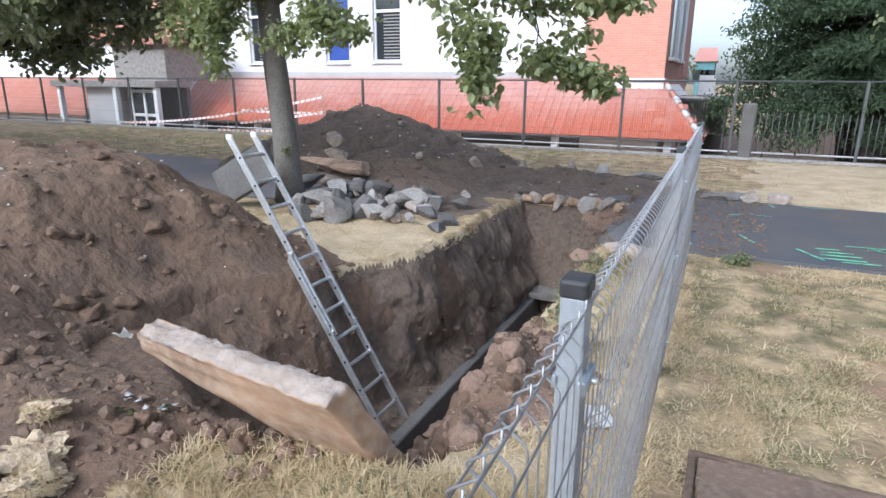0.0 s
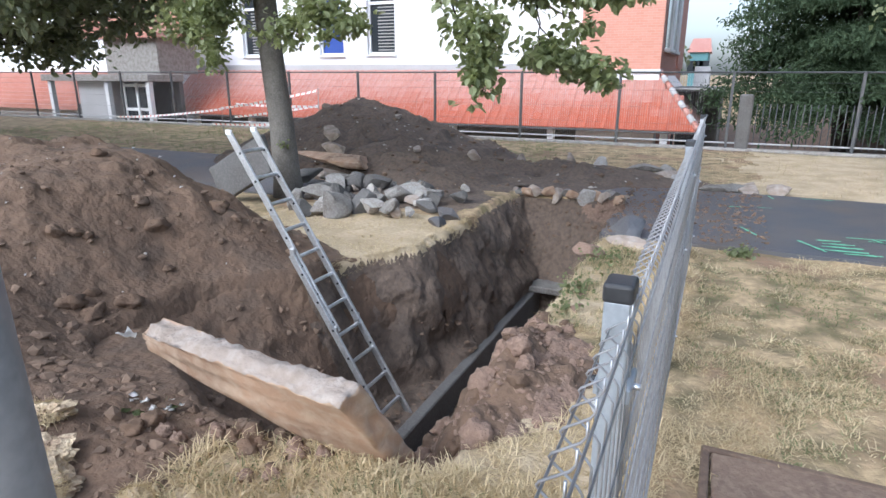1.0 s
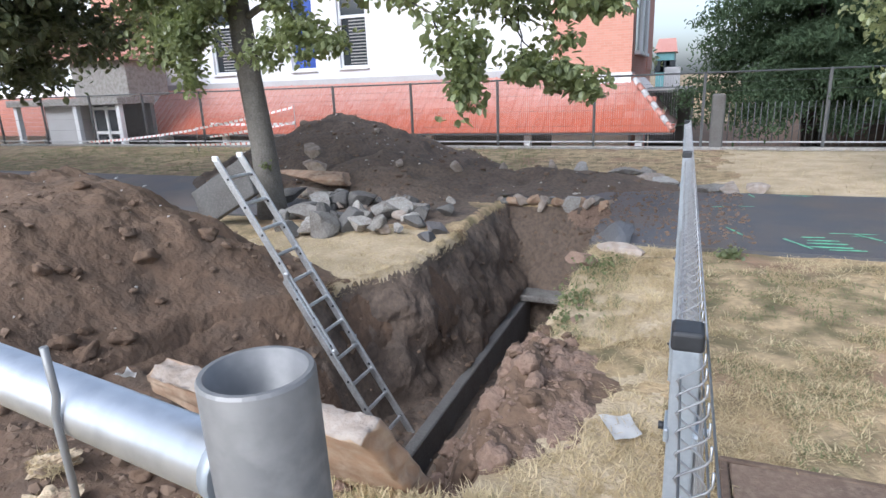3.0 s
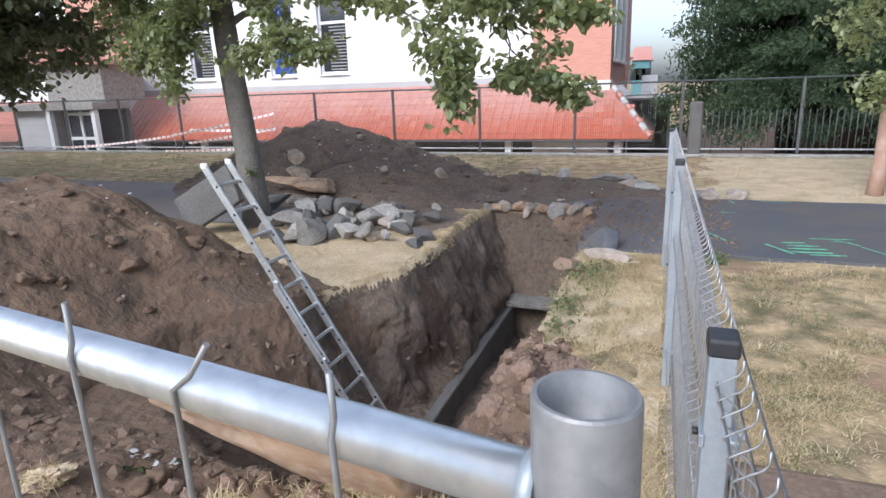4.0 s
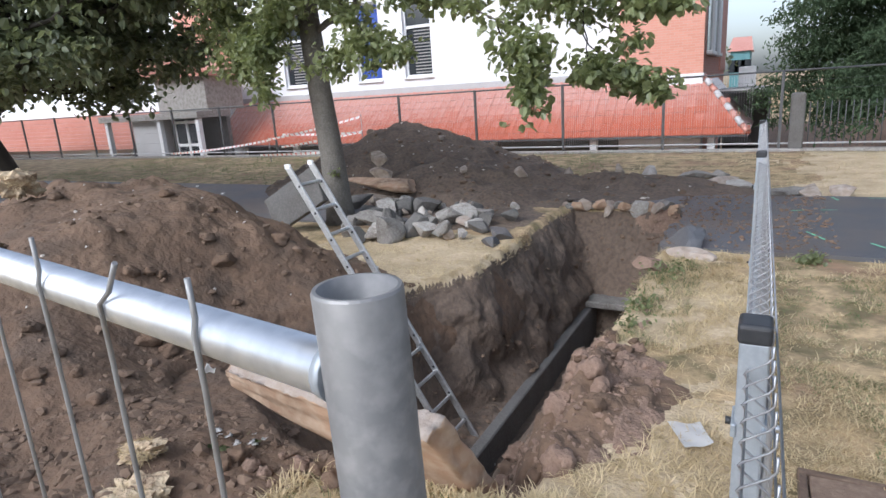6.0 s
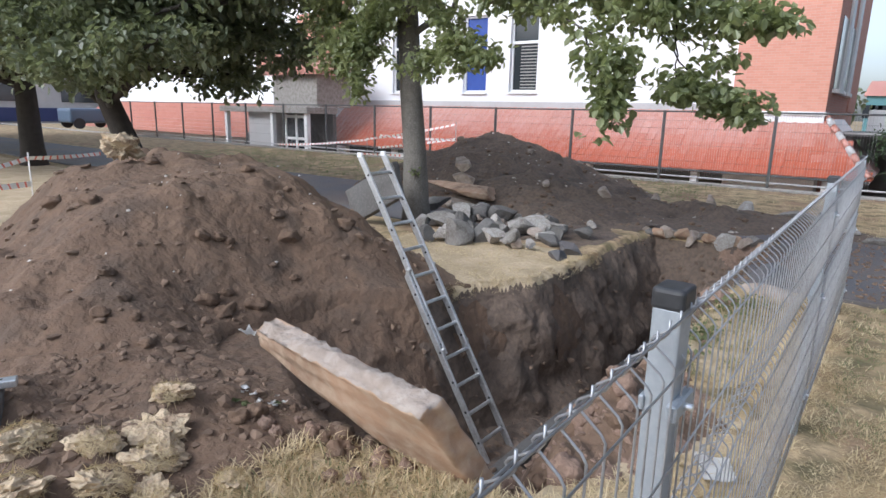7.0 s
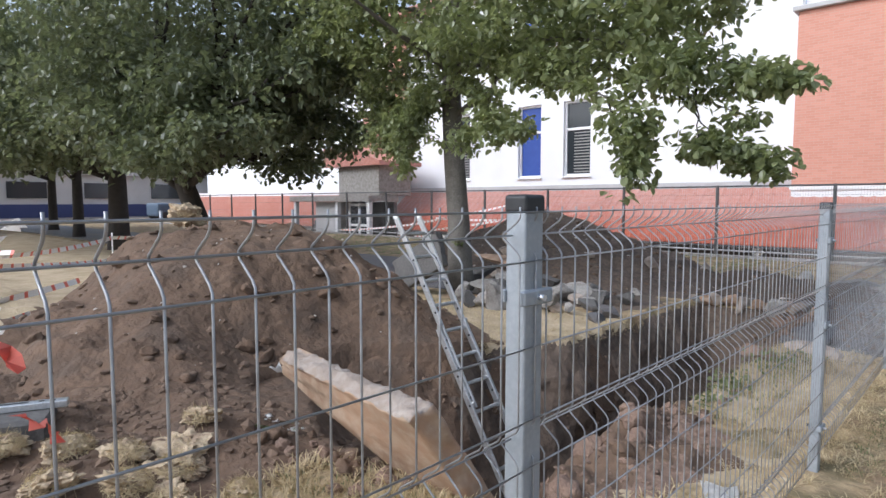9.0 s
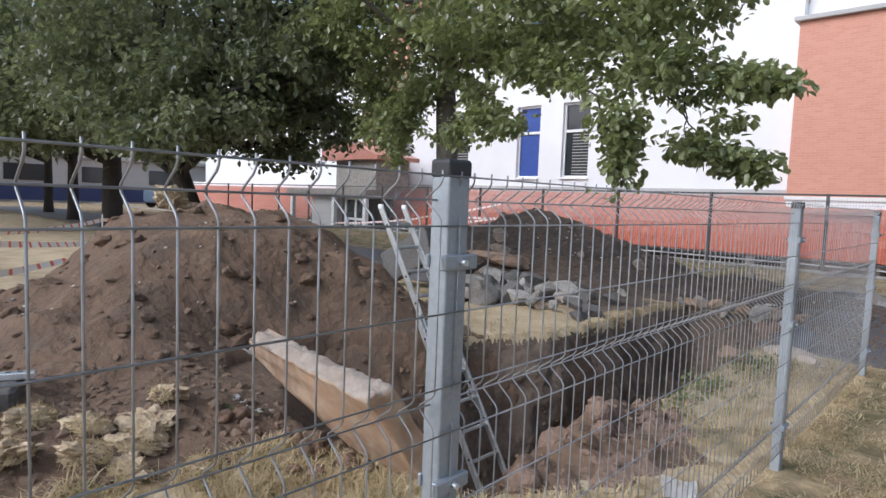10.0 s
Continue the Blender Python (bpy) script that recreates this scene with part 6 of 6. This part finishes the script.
def far_house(x, y, w, d, h, wall, roof, label):
    root = thing("house", label, "house", (x, y, 0))
    part("wall", box(x - w / 2, x + w / 2, y, y + d, -2, h), wall, root)
    bm = bmesh.new()
    v = [bm.verts.new(p) for p in ((x - w / 2 - 0.3, y - 0.3, h), (x + w / 2 + 0.3, y - 0.3, h), (x + w / 2 + 0.3, y + d + 0.3, h), (x - w / 2 - 0.3, y + d + 0.3, h), (x - w / 2, y + d / 2, h + 1.6), (x + w / 2, y + d / 2, h + 1.6))]
    for f in ((0, 1, 5, 4), (1, 2, 5), (2, 3, 4, 5), (3, 0, 4)):
        bm.faces.new([v[i] for i in f])
    part("roof", bm, roof, root)
    for k in range(3):
        wx = x - w / 2 + w * (k + 0.5) / 3
        part("window", box(wx - 0.5, wx + 0.5, y - 0.03, y + 0.05, h - 2.2, h - 0.9), GLASS, root)


far_house(-3.3, 75, 1.9, 6, 4.0, material("teal_cladding", (0.10, 0.22, 0.24), 0.8, vary=(0.13, 0.27, 0.28), scale=1), TILE, "distant house with teal cladding and an orange roof")
far_house(22, 70, 12, 8, 5.0, WHITE_WALL, TILE, "distant white house with an orange roof")


def far_hall():
    """Long low hall with a blue band across the lawn."""
    root = thing("hall", "long low white hall with a dark blue band beyond the lawn", "building", (-52, 12, 0))
    part("wall", box(-54, -52, -40, 60, 0, 3.4), GREY_WALL, root)
    part("band", box(-51.99, -51.94, -40, 60, 0.15, 1.15), material("blue_band", (0.03, 0.045, 0.14), 0.6, vary=(0.05, 0.07, 0.18), scale=0.6), root, "dark blue band")
    part("roof_edge", box(-54.4, -51.6, -40.4, 60.4, 3.41, 3.7, 0.03), GREY_WALL, root)
    for k in range(18):
        part("window", box(-51.98, -51.9, -36 + k * 5, -33.5 + k * 5, 1.6, 2.8), GLASS, root)


far_hall()


def carport():
    """Dark flat canopy on slim posts at the building's end, with a low white wall behind it."""
    root = thing("canopy", "dark flat-roofed canopy on slim posts beside the building", "canopy", (-0.7, 23, 0))
    part("roof", box(-1.6, 0.05, 21.8, 24.4, 1.10, 1.24, 0.02), DARK_STEEL, root, "dark flat roof")
    part("fascia", box(-1.6, 0.06, 21.77, 21.797, 1.17, 1.23, 0.006), GREY_WALL, root, "pale metal edge")
    for x in (-1.5, -0.05):
        part("post", box(x - 0.04, x + 0.04, 21.9, 21.98, -1.6, 1.10, 0.006), DARK_STEEL, root)
    # added panel, its dark colour painting the shade beneath the flat roof
    part("back_panel", box(-1.55, 0.0, 24.3, 24.38, -1.6, 1.10), CONCRETE_DARK, root, "back wall coloured dark for the shade under the canopy")
    part("parapet", box(-1.12, -0.55, 24.45, 24.7, -1.6, 1.95, 0.02), WHITE_WALL, root, "low white wall")
    return root


carport()
part_van = thing("van", "blue-grey pick-up van parked beyond the lawn", "van", (-42, 16.5, 0))
part("body", box(-43, -41, 15.2, 17.3, 0.35, 1.25, 0.15, segments=2), material("blue_grey_paint", (0.10, 0.14, 0.20), 0.35), part_van)
part("cab", box(-42.9, -41.1, 17.32, 18.2, 0.35, 0.95, 0.15, segments=2), material("blue_grey_paint_dark", (0.08, 0.11, 0.16), 0.35), part_van)
for yy in (15.7, 17.7):
    for xx in (-42.95, -41.15):
        w = part("wheel", tube([(xx, yy, 0.33), (xx + 0.2, yy, 0.33)], 0.33, 16), CAP, part_van)
for i, (x, y, r, h) in enumerate(((-60, -8, 6, 8), (-62, 22, 7, 9), (-40, 40, 6, 8), (14, 40, 6, 8), (24, 34, 6, 9), (-8, 48, 5, 6))):
    broad_tree(x, y, 0.3, 2.2, [(x, y, h * 0.65, r * 0.7, r * 0.7, h * 0.32, 260, 0.6), (x + 1, y - 1, h * 0.4, r * 0.75, r * 0.75, h * 0.2, 160, 0.6)], 18, 0.42, DARK_LEAF, "distant tree on the skyline", 400 + i)
